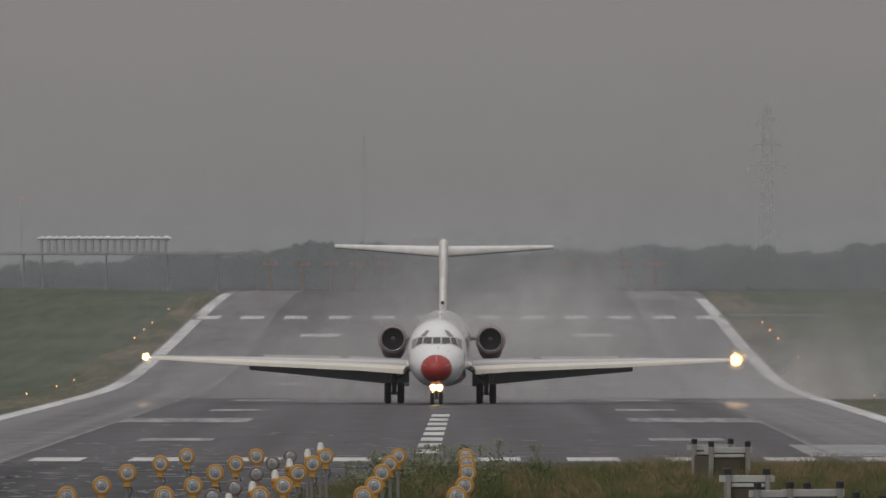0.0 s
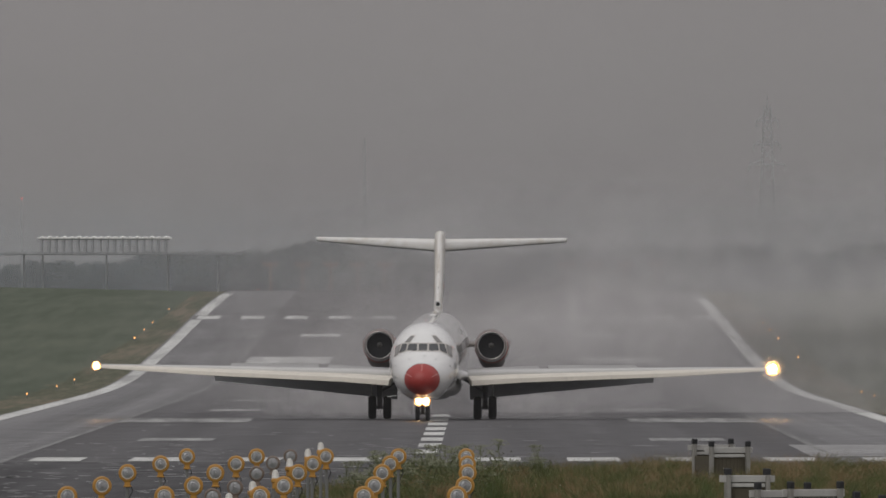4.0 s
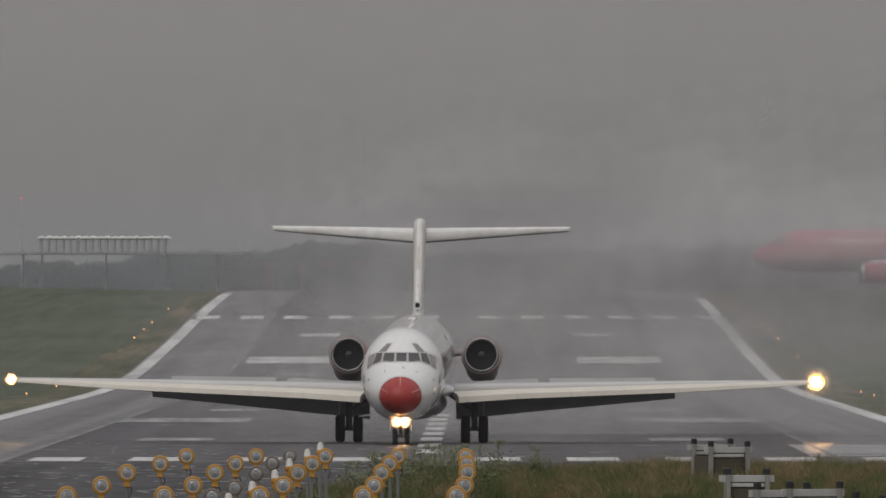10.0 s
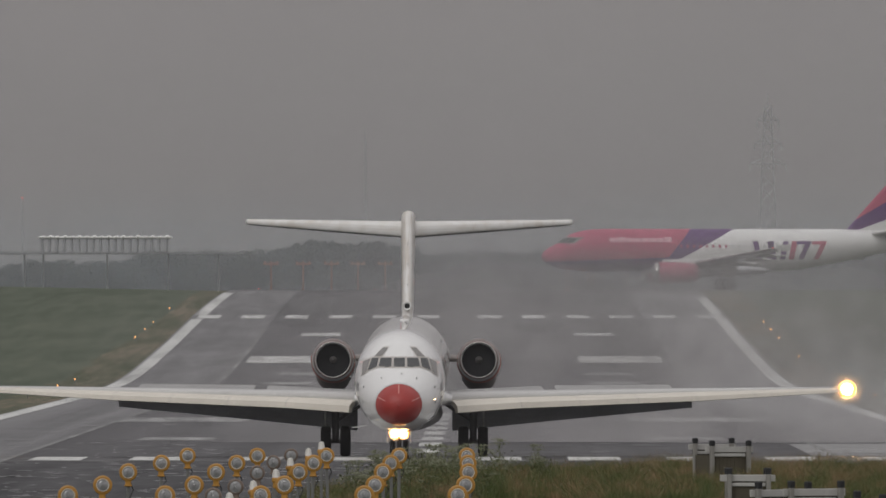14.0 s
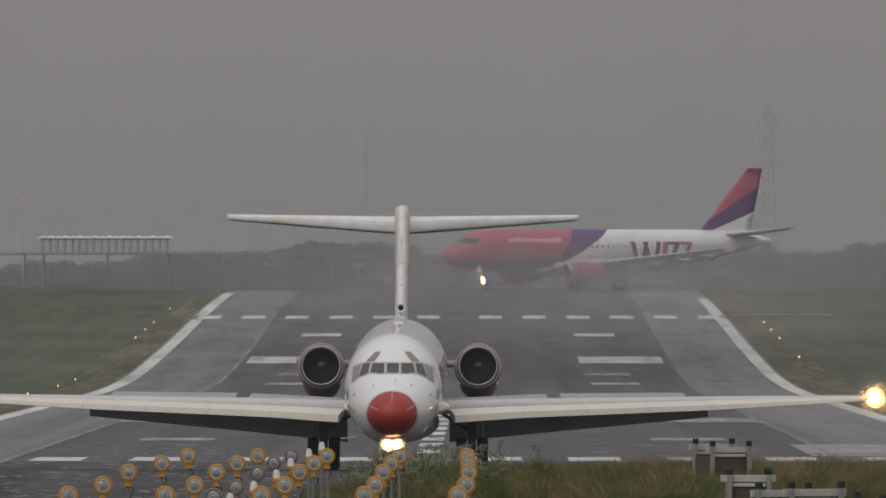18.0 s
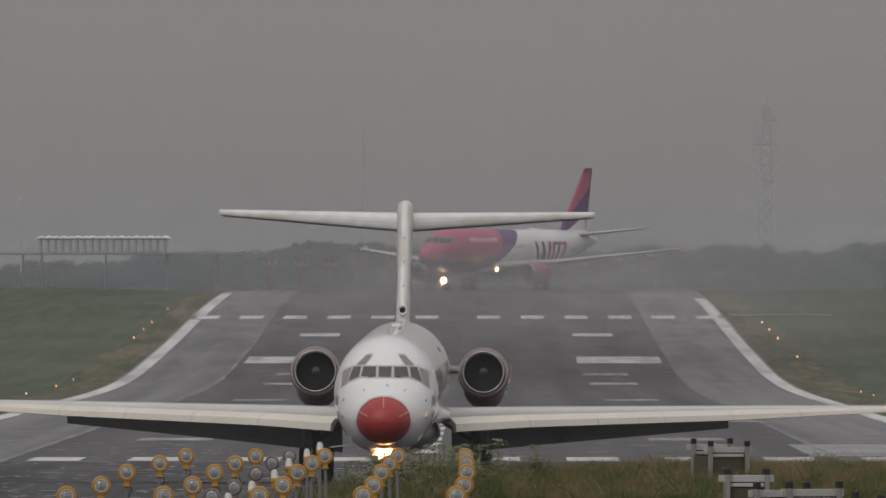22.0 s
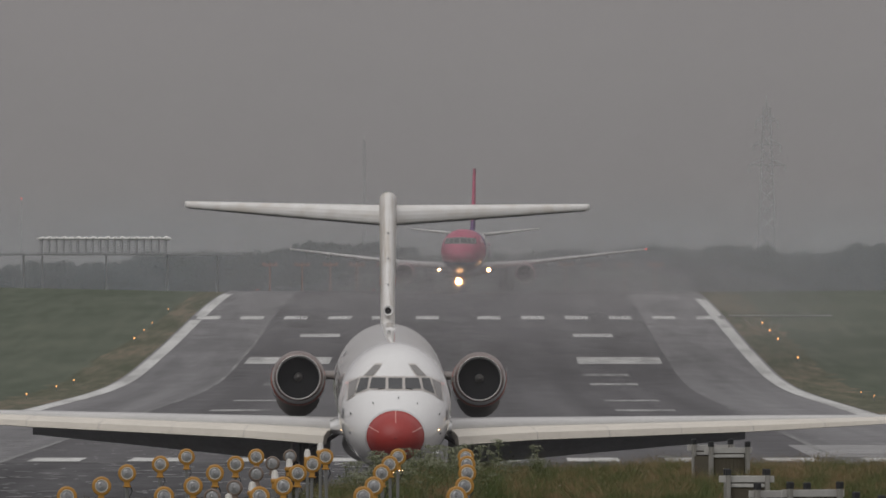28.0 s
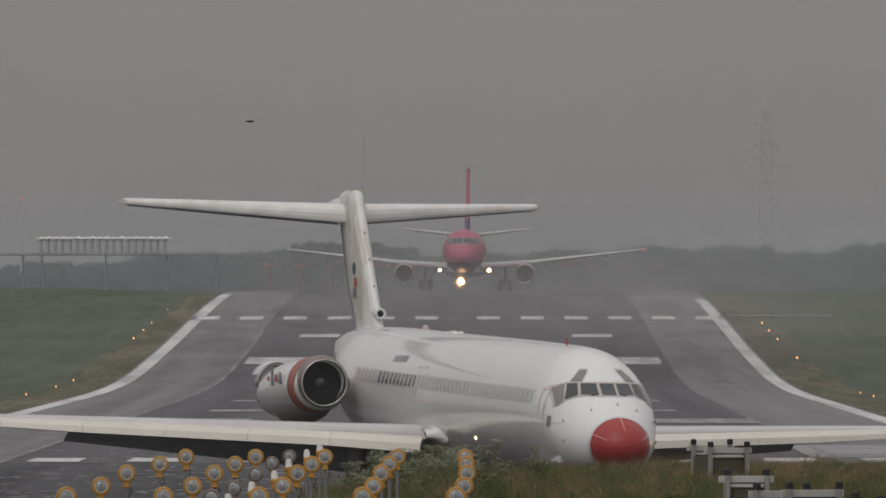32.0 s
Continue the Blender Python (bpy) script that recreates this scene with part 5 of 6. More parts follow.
# far trees: tapered trunk, limbs and a crown of many small leaf clumps
def crown(seed, h, w, n):
    rng = np.random.default_rng(seed)
    lobes = [(rng.uniform(-0.55, 0.55) * w, rng.uniform(-0.5, 0.5) * w, h * rng.uniform(0.35, 0.85), rng.uniform(0.22, 0.42) * w) for _ in range(11)]
    lobes.append((0, 0, h * 0.82, 0.28 * w))
    P = []
    for _ in range(n):
        x, y, z, r = lobes[rng.integers(len(lobes))]
        d = rng.normal(size=3)
        d /= np.linalg.norm(d)
        q = r * rng.uniform(0.35, 0.95)
        P.append((x + d[0] * q, y + d[1] * q, max(0.15, z + d[2] * q * 0.9)))
    P = np.array(P)
    return flakes(n, lambda g, m: P, 0.34, seed + 50)


def trunk(h, seed):
    rng = random.Random(seed)
    bits = [tube((0, 0, -0.4), (0.1, 0, h * 0.55), 0.20, 0.10, 7), tube((0.1, 0, h * 0.55), (0.0, 0.1, h * 0.85), 0.10, 0.03, 6)]
    for _ in range(5):
        z = h * rng.uniform(0.25, 0.6)
        a = rng.uniform(0, 6.28)
        bits.append(tube((0.05, 0, z), (math.cos(a) * h * 0.28, math.sin(a) * h * 0.28, z + h * 0.22), 0.07, 0.02, 5))
    return join(*bits)


protos = []
for k_, (h_, w_, n_) in enumerate(((5.6, 4.6, 6500), (4.4, 5.2, 6000), (3.4, 4.4, 4400), (6.2, 4.2, 6500), (2.6, 3.8, 3000))):
    t_ = thing("tree", "hazy dark green broadleaf tree in the far treeline", "tree", "far treeline")
    part("trunk", trunk(h_, k_), M_BARK, t_)
    part("crown", crown(k_ + 7, h_, w_, n_), M_LEAF, t_)
    protos.append((t_, h_))
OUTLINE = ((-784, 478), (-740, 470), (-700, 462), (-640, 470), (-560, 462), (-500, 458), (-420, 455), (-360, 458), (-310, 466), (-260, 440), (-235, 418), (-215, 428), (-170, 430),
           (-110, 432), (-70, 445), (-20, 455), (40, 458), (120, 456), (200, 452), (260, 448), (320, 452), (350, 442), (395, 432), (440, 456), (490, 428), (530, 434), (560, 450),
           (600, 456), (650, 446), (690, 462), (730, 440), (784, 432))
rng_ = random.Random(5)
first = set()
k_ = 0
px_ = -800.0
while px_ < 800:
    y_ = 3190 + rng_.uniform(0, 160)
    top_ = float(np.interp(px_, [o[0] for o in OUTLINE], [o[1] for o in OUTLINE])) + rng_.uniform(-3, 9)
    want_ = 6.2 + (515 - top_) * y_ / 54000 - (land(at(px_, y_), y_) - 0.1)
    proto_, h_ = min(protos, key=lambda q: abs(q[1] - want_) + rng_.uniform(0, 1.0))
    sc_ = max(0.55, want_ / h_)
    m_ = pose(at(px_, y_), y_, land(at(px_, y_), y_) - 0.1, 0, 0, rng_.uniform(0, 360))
    if proto_ in first:
        t_ = copy_thing(proto_, m_)
    else:
        t_, _ = proto_, first.add(proto_)
        t_.matrix_basis = m_
    t_.scale = (sc_ * rng_.uniform(0.9, 1.15), sc_, sc_)
    px_ += rng_.uniform(22, 40)
    k_ += 1
px_ = -800.0
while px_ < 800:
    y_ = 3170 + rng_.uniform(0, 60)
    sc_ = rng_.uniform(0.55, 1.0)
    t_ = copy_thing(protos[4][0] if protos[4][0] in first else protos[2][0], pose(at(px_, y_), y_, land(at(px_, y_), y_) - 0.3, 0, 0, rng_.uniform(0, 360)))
    t_.scale = (sc_ * 1.3, sc_, sc_)
    tagged(t_, "low dark green shrub under the far treeline", "shrub", "far shrubs")
    t_.name = "shrub"
    px_ += rng_.uniform(20, 34)
for t_, h_ in protos:
    if t_ not in first:
        t_.matrix_basis = pose(64, 3300, 6.0)


# ---- water in the air: drizzle haze before the trees, and the wheels' spray ----
def veil(w, h, bulge, seed, nx=22, nz=10, slope=0.0):
    """A torn, bulging curtain of spray."""
    V = []
    for i in range(nx + 1):
        x = -w + 2 * w * i / nx
        for k in range(nz + 1):
            z = -0.4 + (h + 0.4) * k / nz
            V.append((x, bulge * (1 - (x / w) ** 2) * -0.5 + bulge * 0.5 * noise.noise(Vector((x * 0.16, z * 0.2, seed))) + slope * z, z))
    return V, [(i * (nz + 1) + k, (i + 1) * (nz + 1) + k, (i + 1) * (nz + 1) + k + 1, i * (nz + 1) + k + 1) for i in range(nx) for k in range(nz)]


# haze over the far airfield, and bluish haze low before the trees
bank = part("mist_bank", veil(120, 44, 1.0, 2.0, 24, 8), mist_mat("drizzle_haze", 0.28, 110, 14.0, 40.0, 0.03, 0.635, tint=(0.985, 0.972, 0.985)), None, "", True, (0, 3030, 5.0))
tagged(bank, "thin grey drizzle haze before the far trees", "mist", kind="stuff")
fore_bank = part("mist_bank", veil(120, 40, 1.0, 3.0, 24, 8), mist_mat("runway_end_haze", 0.13, 110, 14.0, 36.0, 0.03, 0.635, (0.5, 5.0), tint=(0.985, 0.972, 0.985)), None, "", True, (0, 2690, 5.0))
tagged(fore_bank, "thin grey drizzle haze over the runway's far end", "mist", kind="stuff")
low_bank = part("mist_bank", veil(120, 15, 1.0, 5.0, 24, 6), mist_mat("treeline_haze", 0.27, 110, 5.0, 13.0, 0.08, 0.62, tint=(0.84, 0.985, 1.10)), None, "", True, (0, 3145, 5.6))
tagged(low_bank, "bluish haze hanging low before the far trees", "mist", kind="stuff")

# the wheels' spray: low behind the gear, a narrow plume behind the tail, and a broad cloud that grows behind both
sprays = []
for k_, (y_, x_, w_, h_, dens_, lag_, hold_, sink_, late_) in enumerate(((7, 0.3, 11, 2.9, 0.62, 15, 9.0, 6.0, 0), (34, 4.0, 17, 7.0, 0.56, 30, 10.5, 8.0, 0.7), (60, 6.5, 11, 13.0, 0.60, 40, 7.0, 7.0, 0), (90, 17.0, 33, 19.0, 0.64, 60, 10.8, 8.2, 9.0))):
    low_ = (0.25, 0.35, 0.30, 0.45)[k_]
    sp_ = part("water_spray", veil(w_ * 2.2, h_ * 1.02, 3 + 3 * k_, 4.0 + k_, 34, 16), mist_mat("wheel_spray", dens_, w_, low_ * h_, h_ * 0.97, (0.9, 0.45, 0.40, 0.30)[k_], (0.76, 0.66, 0.74, 0.68)[k_], ((-0.2, -0.1, 0.4, 0.3)[k_], (0.35, 1.2, 4.0, 5.0)[k_])), None, "", True)
    tagged(sp_, "pale water spray thrown up behind the wheels", "spray", kind="stuff")
    sprays.append((sp_, x_, y_, lag_, hold_, sink_, late_))

# drizzle between the near lamps and the runway
near_haze = part("near_drizzle", veil(60, 30, 4, 12.0), mist_mat("near_drizzle_haze", 0.05, 600, 80, 160, 0.05, 0.57), None, "", True, (0, 826, 0))
tagged(near_haze, "thin grey drizzle haze over the runway's near end", "mist", kind="stuff")

# what stays of the spray: a thin wake of haze that hangs over the runway behind the jet
wake = part("wake_haze", veil(60, 27, 20, 9.0, 30, 18, 55.0), mist_mat("wake_haze", 0.38, 32, 7.5, 16.5, 0.12, 0.50, (2.0, 8.0)), None, "", True)
tagged(wake, "thin grey haze hanging in the jet's wake", "mist", kind="stuff")

# hot, wet air that the jets' exhaust drives low over the far runway end
end_haze = part("exhaust_haze", veil(34, 9, 3, 15.0, 30, 12), mist_mat("exhaust_haze", 0.60, 21, 0.6, 6.5, 0.22, 0.41, (-0.3, 1.2)), None, "", True)
tagged(end_haze, "grey exhaust haze drifting low over the runway end", "mist", kind="stuff")

# ---- birds ----


def bird(name, label, span):
    b = thing(name, label, "bird")
    k = span / 0.34
    part("body", moved(turned([(-0.10, 0.005), (-0.085, 0.02), (-0.04, 0.03), (0.03, 0.028), (0.08, 0.012), (0.14, 0.003)], 10), Matrix.Scale(k, 4)), M_BIRD, b, "", True)
    part("tail", moved(([(-0.012, 0.09, 0), (0.012, 0.09, 0), (0.035, 0.19, 0), (0, 0.14, 0.004), (-0.035, 0.19, 0)], [(0, 1, 2, 3), (0, 3, 4)]), Matrix.Scale(k, 4)), M_BIRD, b)
    wings = []
    for s in (-1, 1):
        wings.append(part("wing", moved(join(slab((s * 0.01, -0.05, 0.01), (s * 0.09, -0.065, 0.02), (s * 0.09, 0.01, 0.02), (s * 0.01, 0.03, 0.01), 0.006),
                                             slab((s * 0.09, -0.065, 0.02), (s * 0.18, 0.0, 0.01), (s * 0.175, 0.02, 0.01), (s * 0.09, 0.01, 0.02), 0.005)), Matrix.Scale(k, 4)), M_BIRD, b))
    return b, wings


swallow, swallow_wings = bird("swallow", "small dark bird flying low over the runway", 0.72)
pigeon, _ = bird("flying_bird", "small dark bird gliding across the grey sky", 0.20)

# ---- the near approach lights ----


def approach_lamp(r, ring, lens_r, rim):
    t = thing("approach_light", "yellow ring-shaped approach lamp on a pole", "airfield light", "approach lights")
    h = part("housing", turned([(-0.05, r * 0.72), (-0.055, r * 0.95), (-0.03, r), (0.04, r * 0.96), (0.12, r * 0.6), (0.16, r * 0.25), (0.16, 0.01), (0.02, lens_r * 0.9), (-0.045, lens_r * 1.1)], 28, (0, 0, 0), close=True), ring, t, "", True)
    part("gasket", turned([(-0.058, lens_r * 1.02), (-0.066, lens_r * 1.10), (-0.058, lens_r * 1.2), (-0.04, lens_r * 1.1)], 28, close=True), rim, h, "pale ring round the glass", True)
    part("lens", turned([(-0.075, 0.005), (-0.072, lens_r * 0.35), (-0.062, lens_r * 0.7), (-0.045, lens_r * 1.03)], 24), M_LENS, h, "grey ribbed glass lens", True)
    for s in (-1, 1):
        part("lens_prism", tube((s * lens_r * 0.15, -0.078, lens_r * 0.65), (s * lens_r * 0.45, -0.07, -lens_r * 0.6), 0.010, n=5), M_LENS, h)
    part("lens_prism", tube((-lens_r * 0.4, -0.074, -lens_r * 0.25), (lens_r * 0.4, -0.074, -lens_r * 0.25), 0.008, n=5), M_LENS, h)
    part("neck", join(box(-0.055, 0.055, -0.05, 0.06, -r - 0.075, -r + 0.02, 0.012), box(-0.075, 0.075, -0.06, 0.07, -r - 0.095, -r - 0.06, 0.01)), ring, t)
    part("pole", tube((0, 0, -r - 0.09), (0, 0, -2.2), 0.032, n=8), M_POLE, t)
    part("cable", join(tube((0.05, 0.03, -r - 0.03), (0.10, 0.05, -r - 0.16), 0.010, n=5), tube((0.10, 0.05, -r - 0.16), (0.035, 0.02, -r - 0.30), 0.010, n=5)), M_CAP, t)
    return t


yl = approach_lamp(0.172, M_YELLOW, 0.098, M_LENSRIM)
STATIONS = ((511, (-6.3, -4.67, -3.07, -1.33, 0.23)), (538, (-6.02, -4.4, -2.81, -1.21, 0.38)), (576, (-5.96, -4.3, -2.74, -1.15, 0.46)), (606, (-5.61, -4.11, -2.59, -1.05, 0.48)), (633, (-5.32, -3.87, -2.44, -0.93, 0.48)))
placed = False
rl = random.Random(11)
for y_, xs_ in STATIONS:
    for x_ in xs_:
        m_ = pose(x_, y_, 2.76, rl.uniform(-2, 2), rl.uniform(-2, 2), rl.uniform(-6, 6))
        if not placed:
            yl.matrix_basis, placed = m_, True
        else:
            copy_thing(yl, m_)
gl = approach_lamp(0.145, M_BROWNRING, 0.105, M_BROWNRING)
tagged(gl, "unlit lamp with a brown ring and clear glass on a pole", "airfield light", "centre approach lights")
for k_, (x_, y_, z_) in enumerate(((-3.17, 633, 2.77), (-3.38, 606, 2.78), (-3.52, 576, 2.75), (-3.67, 538, 2.73), (-3.86, 511, 2.75))):
    m_ = pose(x_, y_, z_, 0, 0, rl.uniform(-12, 4))
    if k_ == 0:
        gl.matrix_basis = m_
    else:
        copy_thing(gl, m_)
fl_ = thing("flash_light", "white domed flash lamp on a yellow bracket", "airfield light", "flash lights")
part("dome", turned([(-0.06, 0.066), (0.02, 0.068), (0.03, 0.060), (0.06, 0.058), (0.09, 0.042), (0.105, 0.01)], 18, axis="z"), M_BULB, fl_, "frosted white dome", True)
part("bracket", join(box(-0.08, 0.08, -0.07, 0.07, -0.15, -0.06, 0.02), box(-0.055, 0.055, -0.05, 0.05, -0.26, -0.15, 0.01)), M_YELLOW, fl_)
part("pole", tube((0, 0, -0.25), (0, 0, -2.2), 0.034, n=8), M_POLE, fl_)
for k_, (x_, y_, z_) in enumerate(((-2.81, 633, 2.82), (-2.57, 640, 2.92), (-3.05, 606, 2.77), (-3.17, 576, 2.72), (-3.36, 538, 2.74), (-3.59, 511, 2.71))):
    m_ = pose(x_, y_, z_, 0, 0, rl.uniform(0, 90))
    if k_ == 0:
        fl_.matrix_basis = m_
    else:
        copy_thing(fl_, m_)

# ---- boxed white stands with capped posts ----


def stand(w, d, h, turn, x, y, top, back=0.05):
    t = thing("equipment_stand", "weathered white board stand with black-capped posts in the grass", "stand", "equipment stands", m=pose(x, y, top, 0, 0, turn))
    for sx in (-1, 1):
        for sy in (-1, 1):
            up = back if sy > 0 else 0.0
            p = part("post", box(sx * w / 2 - 0.042, sx * w / 2 + 0.042, sy * d / 2 - 0.042, sy * d / 2 + 0.042, -h, -0.09 + up, 0.01), M_POST, t)
            part("post_cap", box(sx * w / 2 - 0.052, sx * w / 2 + 0.052, sy * d / 2 - 0.052, sy * d / 2 + 0.052, -0.11 + up, 0.01 + up, 0.014), M_CAP, p, "black post cap")
    for sy in (-1, 1):
        up = back if sy > 0 else 0.0
        yb = sy * (d / 2) + 0.06
        part("board", box(-w / 2 - 0.13, w / 2 + 0.13, yb - 0.012, yb + 0.012, -0.24 + up, -0.12 + up, 0.006), M_BOARD, t, "white top board")
        part("board", box(-w / 2 + 0.05, w / 2 - 0.05, yb - 0.014, yb + 0.010, -0.33 + up, -0.265 + up, 0.006), M_BOARD, t, "white lower board")
        part("back_rail", box(-w / 2 - 0.02, w / 2 + 0.02, yb + 0.015, yb + 0.03, -0.36 + up, -0.12 + up), M_BROWNBOARD, t, "dark rail behind the boards")
        for k in range(9):
            x_ = -w / 2 + 0.07 + (w - 0.14) * k / 8
            part("slat", box(x_ - 0.0415, x_ + 0.0415, yb + 0.016, yb + 0.030, -h, -0.36), M_BROWNBOARD, t)
    for sx in (-1, 1):
        part("side_panel", box(sx * w / 2 - 0.012, sx * w / 2 + 0.012, -d / 2 + 0.05, d / 2 - 0.05, -h, -0.30), M_BROWNBOARD, t, "dark brown side panel")
    return t


stand(0.84, 0.86, 1.9, 24, 5.83, 640, 3.04)
stand(0.72, 0.5, 1.9, 4, 6.36 - 0.78, 560, 2.93, 0.0)
stand(1.0, 0.92, 1.9, 35, 5.83, 500, 3.07, -0.02)
stand(0.9, 0.80, 1.9, 30, 7.2, 488, 2.93)


# ---- grass and weeds before the runway ----
def blades(n, seed, x0, x1, y0, y1, h0, h1, w, patchy=False):
    g = np.random.default_rng(seed)
    x, y = g.uniform(x0, x1, n), g.uniform(y0, y1, n)
    clump = np.array([noise.noise(Vector((a * 1.3, b * 0.12, seed))) for a, b in zip(x, y)])
    h = g.uniform(h0, h1, n) * (1 + 0.45 * clump)
    if patchy:
        h = h * np.clip(0.8 + 1.6 * clump, 0.3, 1.15)
    z = np.array([land(a, b) for a, b in zip(x, y)]) - 0.03
    a = g.uniform(0, 2 * np.pi, n)
    dx, dy = np.cos(a) * w, np.sin(a) * w
    lx, ly = g.normal(0, 0.48, n) * h + 0.06 * h, g.normal(0, 0.3, n) * h
    P0, P1 = np.stack([x - dx, y - dy, z], 1), np.stack([x + dx, y + dy, z], 1)
    P2, P3 = np.stack([x + dx * 0.7 + lx * 0.35, y + dy + ly * 0.35, z + h * 0.6], 1), np.stack([x - dx * 0.7 + lx * 0.35, y - dy + ly * 0.35, z + h * 0.6], 1)
    P4 = np.stack([x + lx, y + ly, z + h], 1)
    V = np.stack([P0, P1, P2, P3, P4], 1).reshape(-1, 3)
    F = []
    for i in range(n):
        o = 5 * i
        F += [(o, o + 1, o + 2, o + 3), (o + 3, o + 2, o + 4)]
    return V.tolist(), F


tagged(part("tall_grass", blades(105000, 21, -3.2, 12, 650, 790, 0.38, 0.78, 0.0052), M_BLADE), "tall wet green grass before the runway", "grass", kind="stuff")
tagged(part("seed_grass", blades(42000, 22, 3.6, 12, 645, 780, 0.42, 0.74, 0.0055, True), M_SEED), "reddish brown seeding grass", "grass", kind="stuff")
tagged(part("rough_grass", blades(28000, 24, 2.6, 9.5, 575, 640, 0.34, 0.66, 0.0055), M_BLADE), "rough green grass round the stands", "grass", kind="stuff")
tagged(part("short_grass", blades(14000, 23, -11, -2.2, 640, 780, 0.22, 0.48, 0.010), M_BLADE), "short wet grass on the slope", "grass", kind="stuff")


def weed(seed, h, heads):
    g = random.Random(seed)
    t = thing("wild_umbel", "tall wild weed with pale white umbels in the grass", "weed", "wild umbels")
    part("stem", join(tube((0, 0, -0.1), (0.03, 0, h * 0.6), 0.009, 0.007, 5), tube((0.03, 0, h * 0.6), (0.0, 0, h), 0.007, 0.004, 5)), M_WEED, t)
    rg = np.random.default_rng(seed)
    n = 330
    P = np.stack([rg.normal(0, 0.16, n), rg.normal(0, 0.16, n), rg.uniform(0.12, 0.8, n) * h], 1)
    tagged(part("leaves", flakes(n, lambda q, m: P, 0.038, seed + 1), M_WEED, t, "fine feathery leaves"), kind="stuff")
    for _ in range(heads):
        a, r = g.uniform(0, 6.28), g.uniform(0.03, 0.2)
        z = h * g.uniform(0.75, 1.02)
        c = (math.cos(a) * r, math.sin(a) * r, z)
        k = 24
        Q = np.stack([rg.normal(c[0], 0.055, k), rg.normal(c[1], 0.055, k), rg.normal(c[2], 0.014, k)], 1)
        tagged(part("umbel", flakes(k, lambda q, m: Q, 0.034, seed + 2), M_UMBEL, t, "flat white flower head"), kind="stuff")
        part("stalk", tube((0.01, 0, z - 0.22), (c[0], c[1], z - 0.01), 0.004, n=4), M_WEED, t)
    return t


weeds = [weed(s_, h_, n_) for s_, h_, n_ in ((31, 1.0, 6), (32, 0.85, 5), (33, 1.15, 7), (34, 0.7, 4))]
rw = random.Random(77)
for k_ in range(84):
    y_ = rw.uniform(650, 760)
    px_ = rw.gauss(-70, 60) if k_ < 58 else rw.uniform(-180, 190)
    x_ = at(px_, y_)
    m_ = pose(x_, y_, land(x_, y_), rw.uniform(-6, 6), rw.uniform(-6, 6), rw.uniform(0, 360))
    if k_ < 4:
        weeds[k_].matrix_basis = m_
    else:
        copy_thing(weeds[k_ % 4], m_)
big = weed(40, 1.25, 9)
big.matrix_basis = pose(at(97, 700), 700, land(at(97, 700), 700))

# small pale flower heads scattered through the grass
rf = np.random.default_rng(91)
FX, FY = rf.uniform(1.5, 11, 420), rf.uniform(600, 785, 420)
FP = np.stack([FX, FY, np.array([land(a, b) for a, b in zip(FX, FY)]) + rf.uniform(0.32, 0.66, 420)], 1)
tagged(part("meadow_flowers", flakes(420, lambda q, m: FP, 0.030, 92), M_SEEDHEAD), "small pale seed heads in the tall grass", "flowers", kind="stuff")


# ---- what moves ----
JET_ROWS = ((0, -0.15, 1687.6, -0.61), (1, -0.15, 1635.4, -0.96), (2, -0.20, 1578.3, -1.30), (3, -0.37, 1523.7, -1.41), (4.5, -0.58, 1448.9, -1.35), (6, -0.76, 1382.7, -1.36),
            (7, -1.00, 1343.0, -1.15), (8, -1.11, 1305.9, -0.98), (9, -1.19, 1270.5, -1.00), (10, -1.26, 1237.0, -1.21), (11, -1.38, 1205.7, -1.06), (12, -1.52, 1176.6, -0.58),
            (13, -1.53, 1150.5, -0.39), (14, -1.46, 1127.2, -0.49), (15.5, -1.49, 1095.9, -0.50), (17, -1.60, 1065.1, -0.34), (18, -1.59, 1045.5, -0.46), (19, -1.58, 1027.3, -0.42),
            (20, -1.58, 1009.0, -0.45), (21, -1.53, 992.4, -0.68), (22, -1.50, 976.8, -0.98), (23, -1.55, 963.2, -1.21), (24, -1.60, 951.2, -1.36), (25, -1.68, 939.6, -1.18),
            (26.5, -1.71, 923.1, -0.11), (28, -1.587, 906.2, 0.546), (28.5, -1.49, 902.4, 0.73), (29, -1.38, 898.6, 1.22), (29.5, -1.25, 894.9, 2.14), (30, -1.11, 891.0, 3.55),
            (30.5, -0.92, 886.5, 5.43), (31, -0.593, 880.85, 7.80), (31.5, -0.18, 873.9, 10.28), (32, 0.317, 866.2, 12.76))
LINER_ROWS = ((0, 106.71, 2938, -90), (5, 77.4, 2938, -90), (9, 53.39, 2938, -90), (10, 47.52, 2938, -90), (11, 41.31, 2938, -90), (12, 35.43, 2937.5, -90), (13, 30.96, 2937, -88),
              (14, 27.03, 2936, -85), (14.5, 25.40, 2935.7, -82), (16.5, 19.44, 2933.8, -72), (17, 17.62, 2933, -66.5), (18, 14.75, 2931.3, -57.5), (19, 12.1, 2929.2, -50),
              (20, 9.65, 2927, -42.0), (21, 7.73, 2924.5, -34.0), (21.5, 6.90, 2923.2, -30.3), (22.5, 5.30, 2921, -22.5), (24, 3.78, 2917.5, -13.3), (25, 3.12, 2915.8, -8.2),
              (28, 2.30, 2913.2, -2.4), (32, 2.21, 2912.5, -0.9))


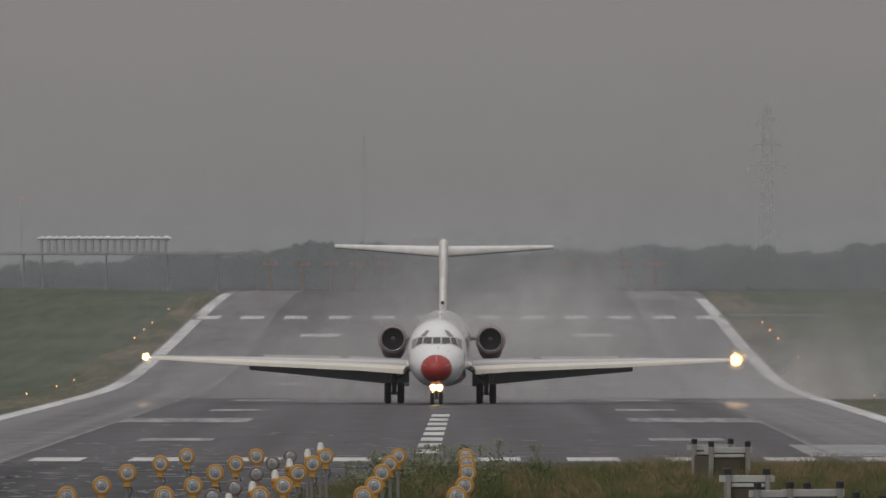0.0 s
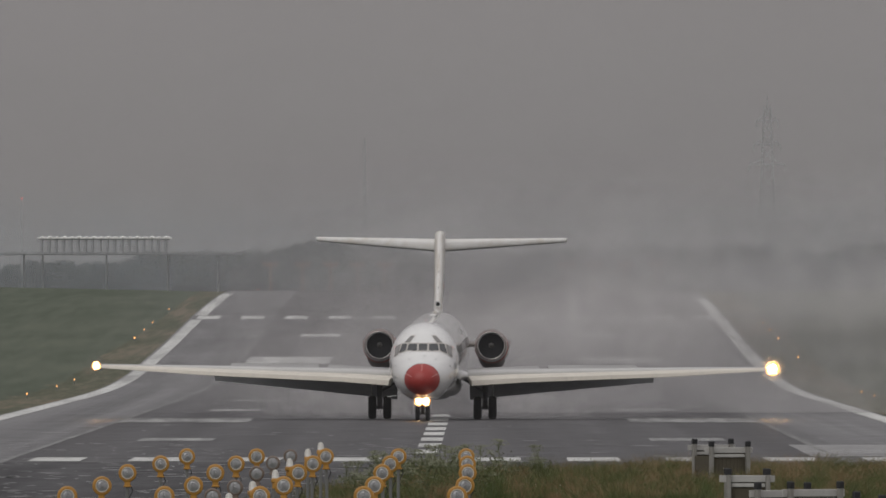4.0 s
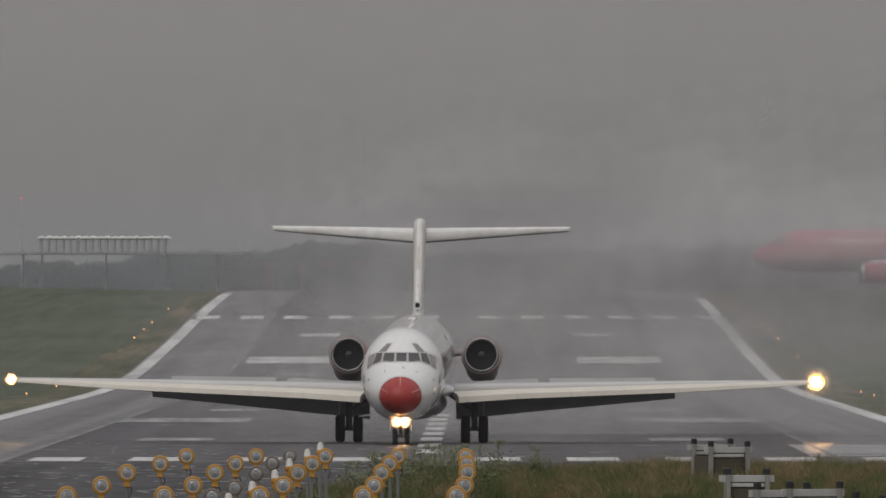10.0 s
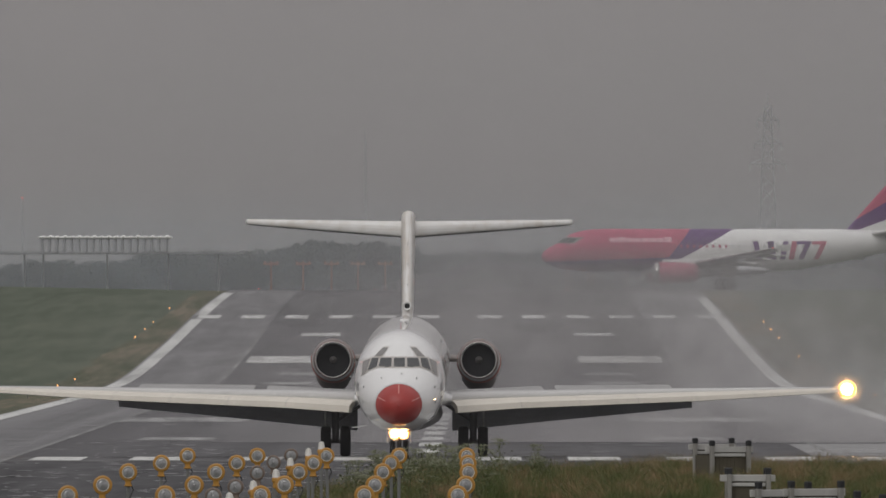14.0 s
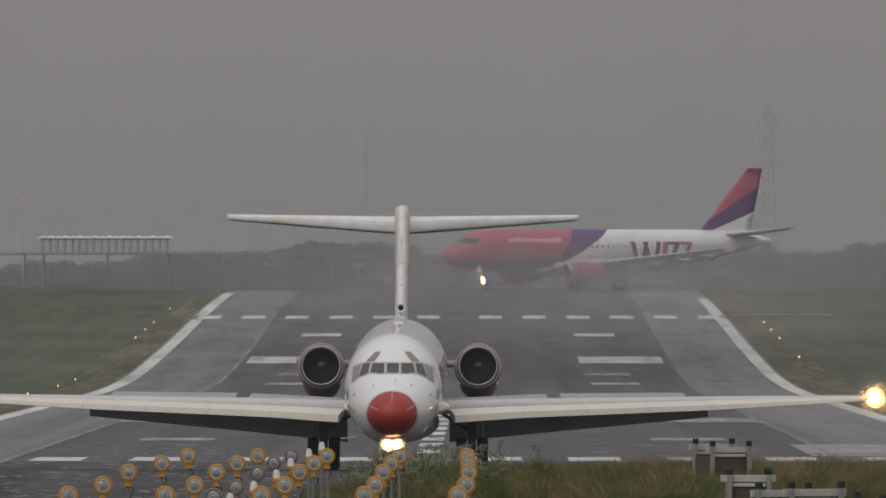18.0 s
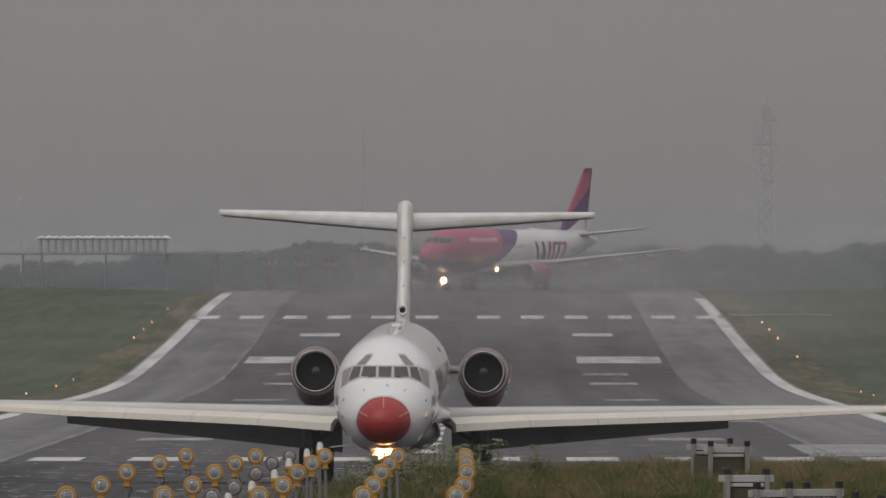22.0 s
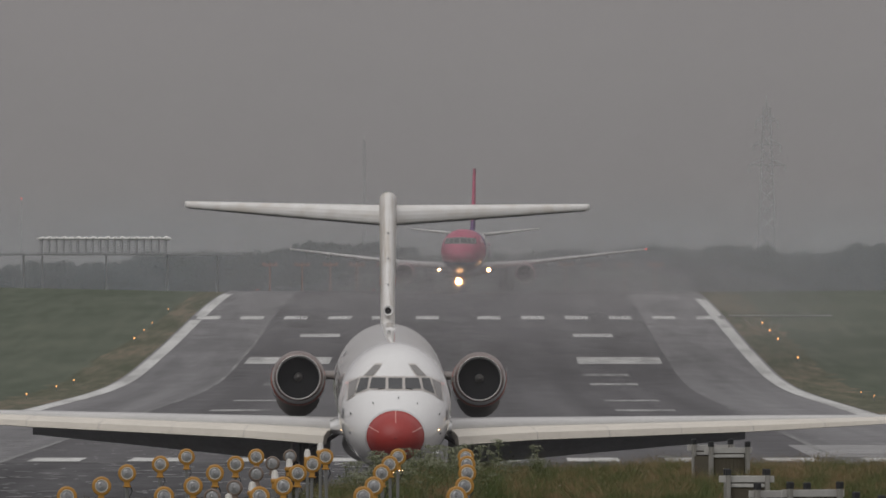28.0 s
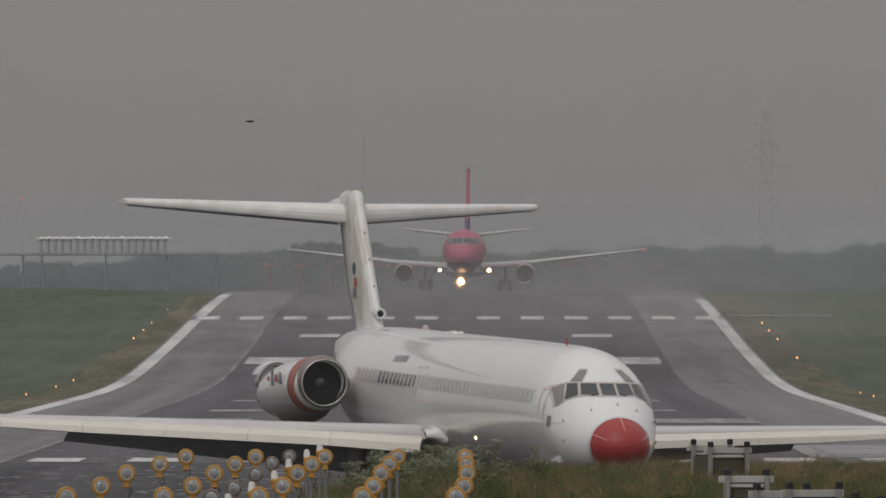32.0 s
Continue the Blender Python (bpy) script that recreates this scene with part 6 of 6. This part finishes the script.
def motions():
    lean = ((0, 3, 6, 9, 12, 18, 20, 21, 22, 23, 24, 25, 28, 31, 32), (0.25, 0.30, 0.18, 0.25, 0.08, 0.12, 0.20, 0.32, 0.42, 0.72, 0.60, 0.35, 0.40, 0.35, 0.82))
    nod = ((0, 6, 9, 14, 19, 21, 22, 23, 28, 31, 32), (-0.05, -0.05, -0.02, -0.08, -0.12, -0.2, -0.28, 0.0, 0.06, 0, 0.03))
    sag = ((0, 24, 28, 31, 32), (0, 0, -0.02, -0.08, -0.075))
    walk(jet, [(t, pose(x, y, level(y) + lerp(t, *sag), lerp(t, *nod), lerp(t, *lean), a)) for t, x, y, a in JET_ROWS])
    walk(liner, [(t, pose(x, y, level(y) + 0.01, 0, 0, a)) for t, x, y, a in LINER_ROWS])
    for sp, x, y, z, ry, rz in spoilers:
        walk(sp, [(t, pose(x, y, z, a, -ry, rz)) for t, a in ((0, 19), (12, 20), (21.05, 19), (21.45, 1), (32, 1))])
    for bk, x, y, z, k in buckets:
        walk(bk, [(t, pose(x, y, z + k * 0.42 * o, -k * 28 * o, 0, 0)) for t, o in ((0, 0), (12.6, 0), (13.1, 1), (13.3, 1), (13.9, 0), (32, 0))])

    # spray follows the jet, lags behind it and falls back to the ground as it slows
    for sp, dx, dy, lag, hold, sink, late in sprays:
        rows = []
        for t, x, y, a in JET_ROWS:
            k = min(1, max(0, (t - hold) / sink))
            young = max(0, 1 - t / 6)
            rows.append((t, pose(x + dx * (1 - 0.5 * young), y + dy + lag * k, level(y + dy) - late * young - 22 * k * k * (3 - 2 * k), 0, 0, 0)))
        walk(sp, rows)
    walk(wake, [(t, pose(x, 1760, level(1760) + dz)) for t, x, dz in ((0, 24, -19), (7.5, 24, -19), (11, 20, -4), (14, 15, -2), (17, 9, -2), (19, 7, -2), (22, 7, -2), (32, 8, -2.2))])
    walk(end_haze, [(t, pose(x, 2800, level(2800) + dz)) for t, x, dz in ((0, 9, -8), (11, 9, -8), (14, 9, -1.5), (17, 8, 0), (22, 8, 0), (26, 8, -0.3), (30, 9, -1.2), (32, 10, -2.6))])
    flap = ((0, 0), (11.5, 0), (11.7, 25), (11.9, -20), (12.1, 25), (12.3, -20), (12.5, 25), (12.7, -20), (12.9, 25), (13.1, -20), (13.3, 25), (13.5, -20), (13.7, 25), (13.9, -20), (14.1, 25), (14.3, 0), (32, 0))
    walk(swallow, [(t, pose(x, 780, z, 0, 0, 28)) for t, x, z in ((0, 2.6, 0.9), (11.4, 2.6, 0.9), (12.0, 3.38, 2.84), (12.5, 4.05, 3.70), (13.0, 5.14, 3.16), (13.5, 5.41, 2.80), (14.0, 7.6, 2.0), (14.6, 9.5, 0.9), (32, 9.5, 0.9))])
    for w, s in zip(swallow_wings, (-1, 1)):
        walk(w, [(t, pose(0, 0, 0, 0, s * a, 0)) for t, a in flap])
    walk(pigeon, [(t, pose(x, 420, z, 0, 0, 90)) for t, x, z in ((0, -60, 8.4), (29, -20, 8.5), (31.0, -7.8, 8.62), (31.5, -5.22, 8.60), (32, -2.65, 8.54))])


motions()
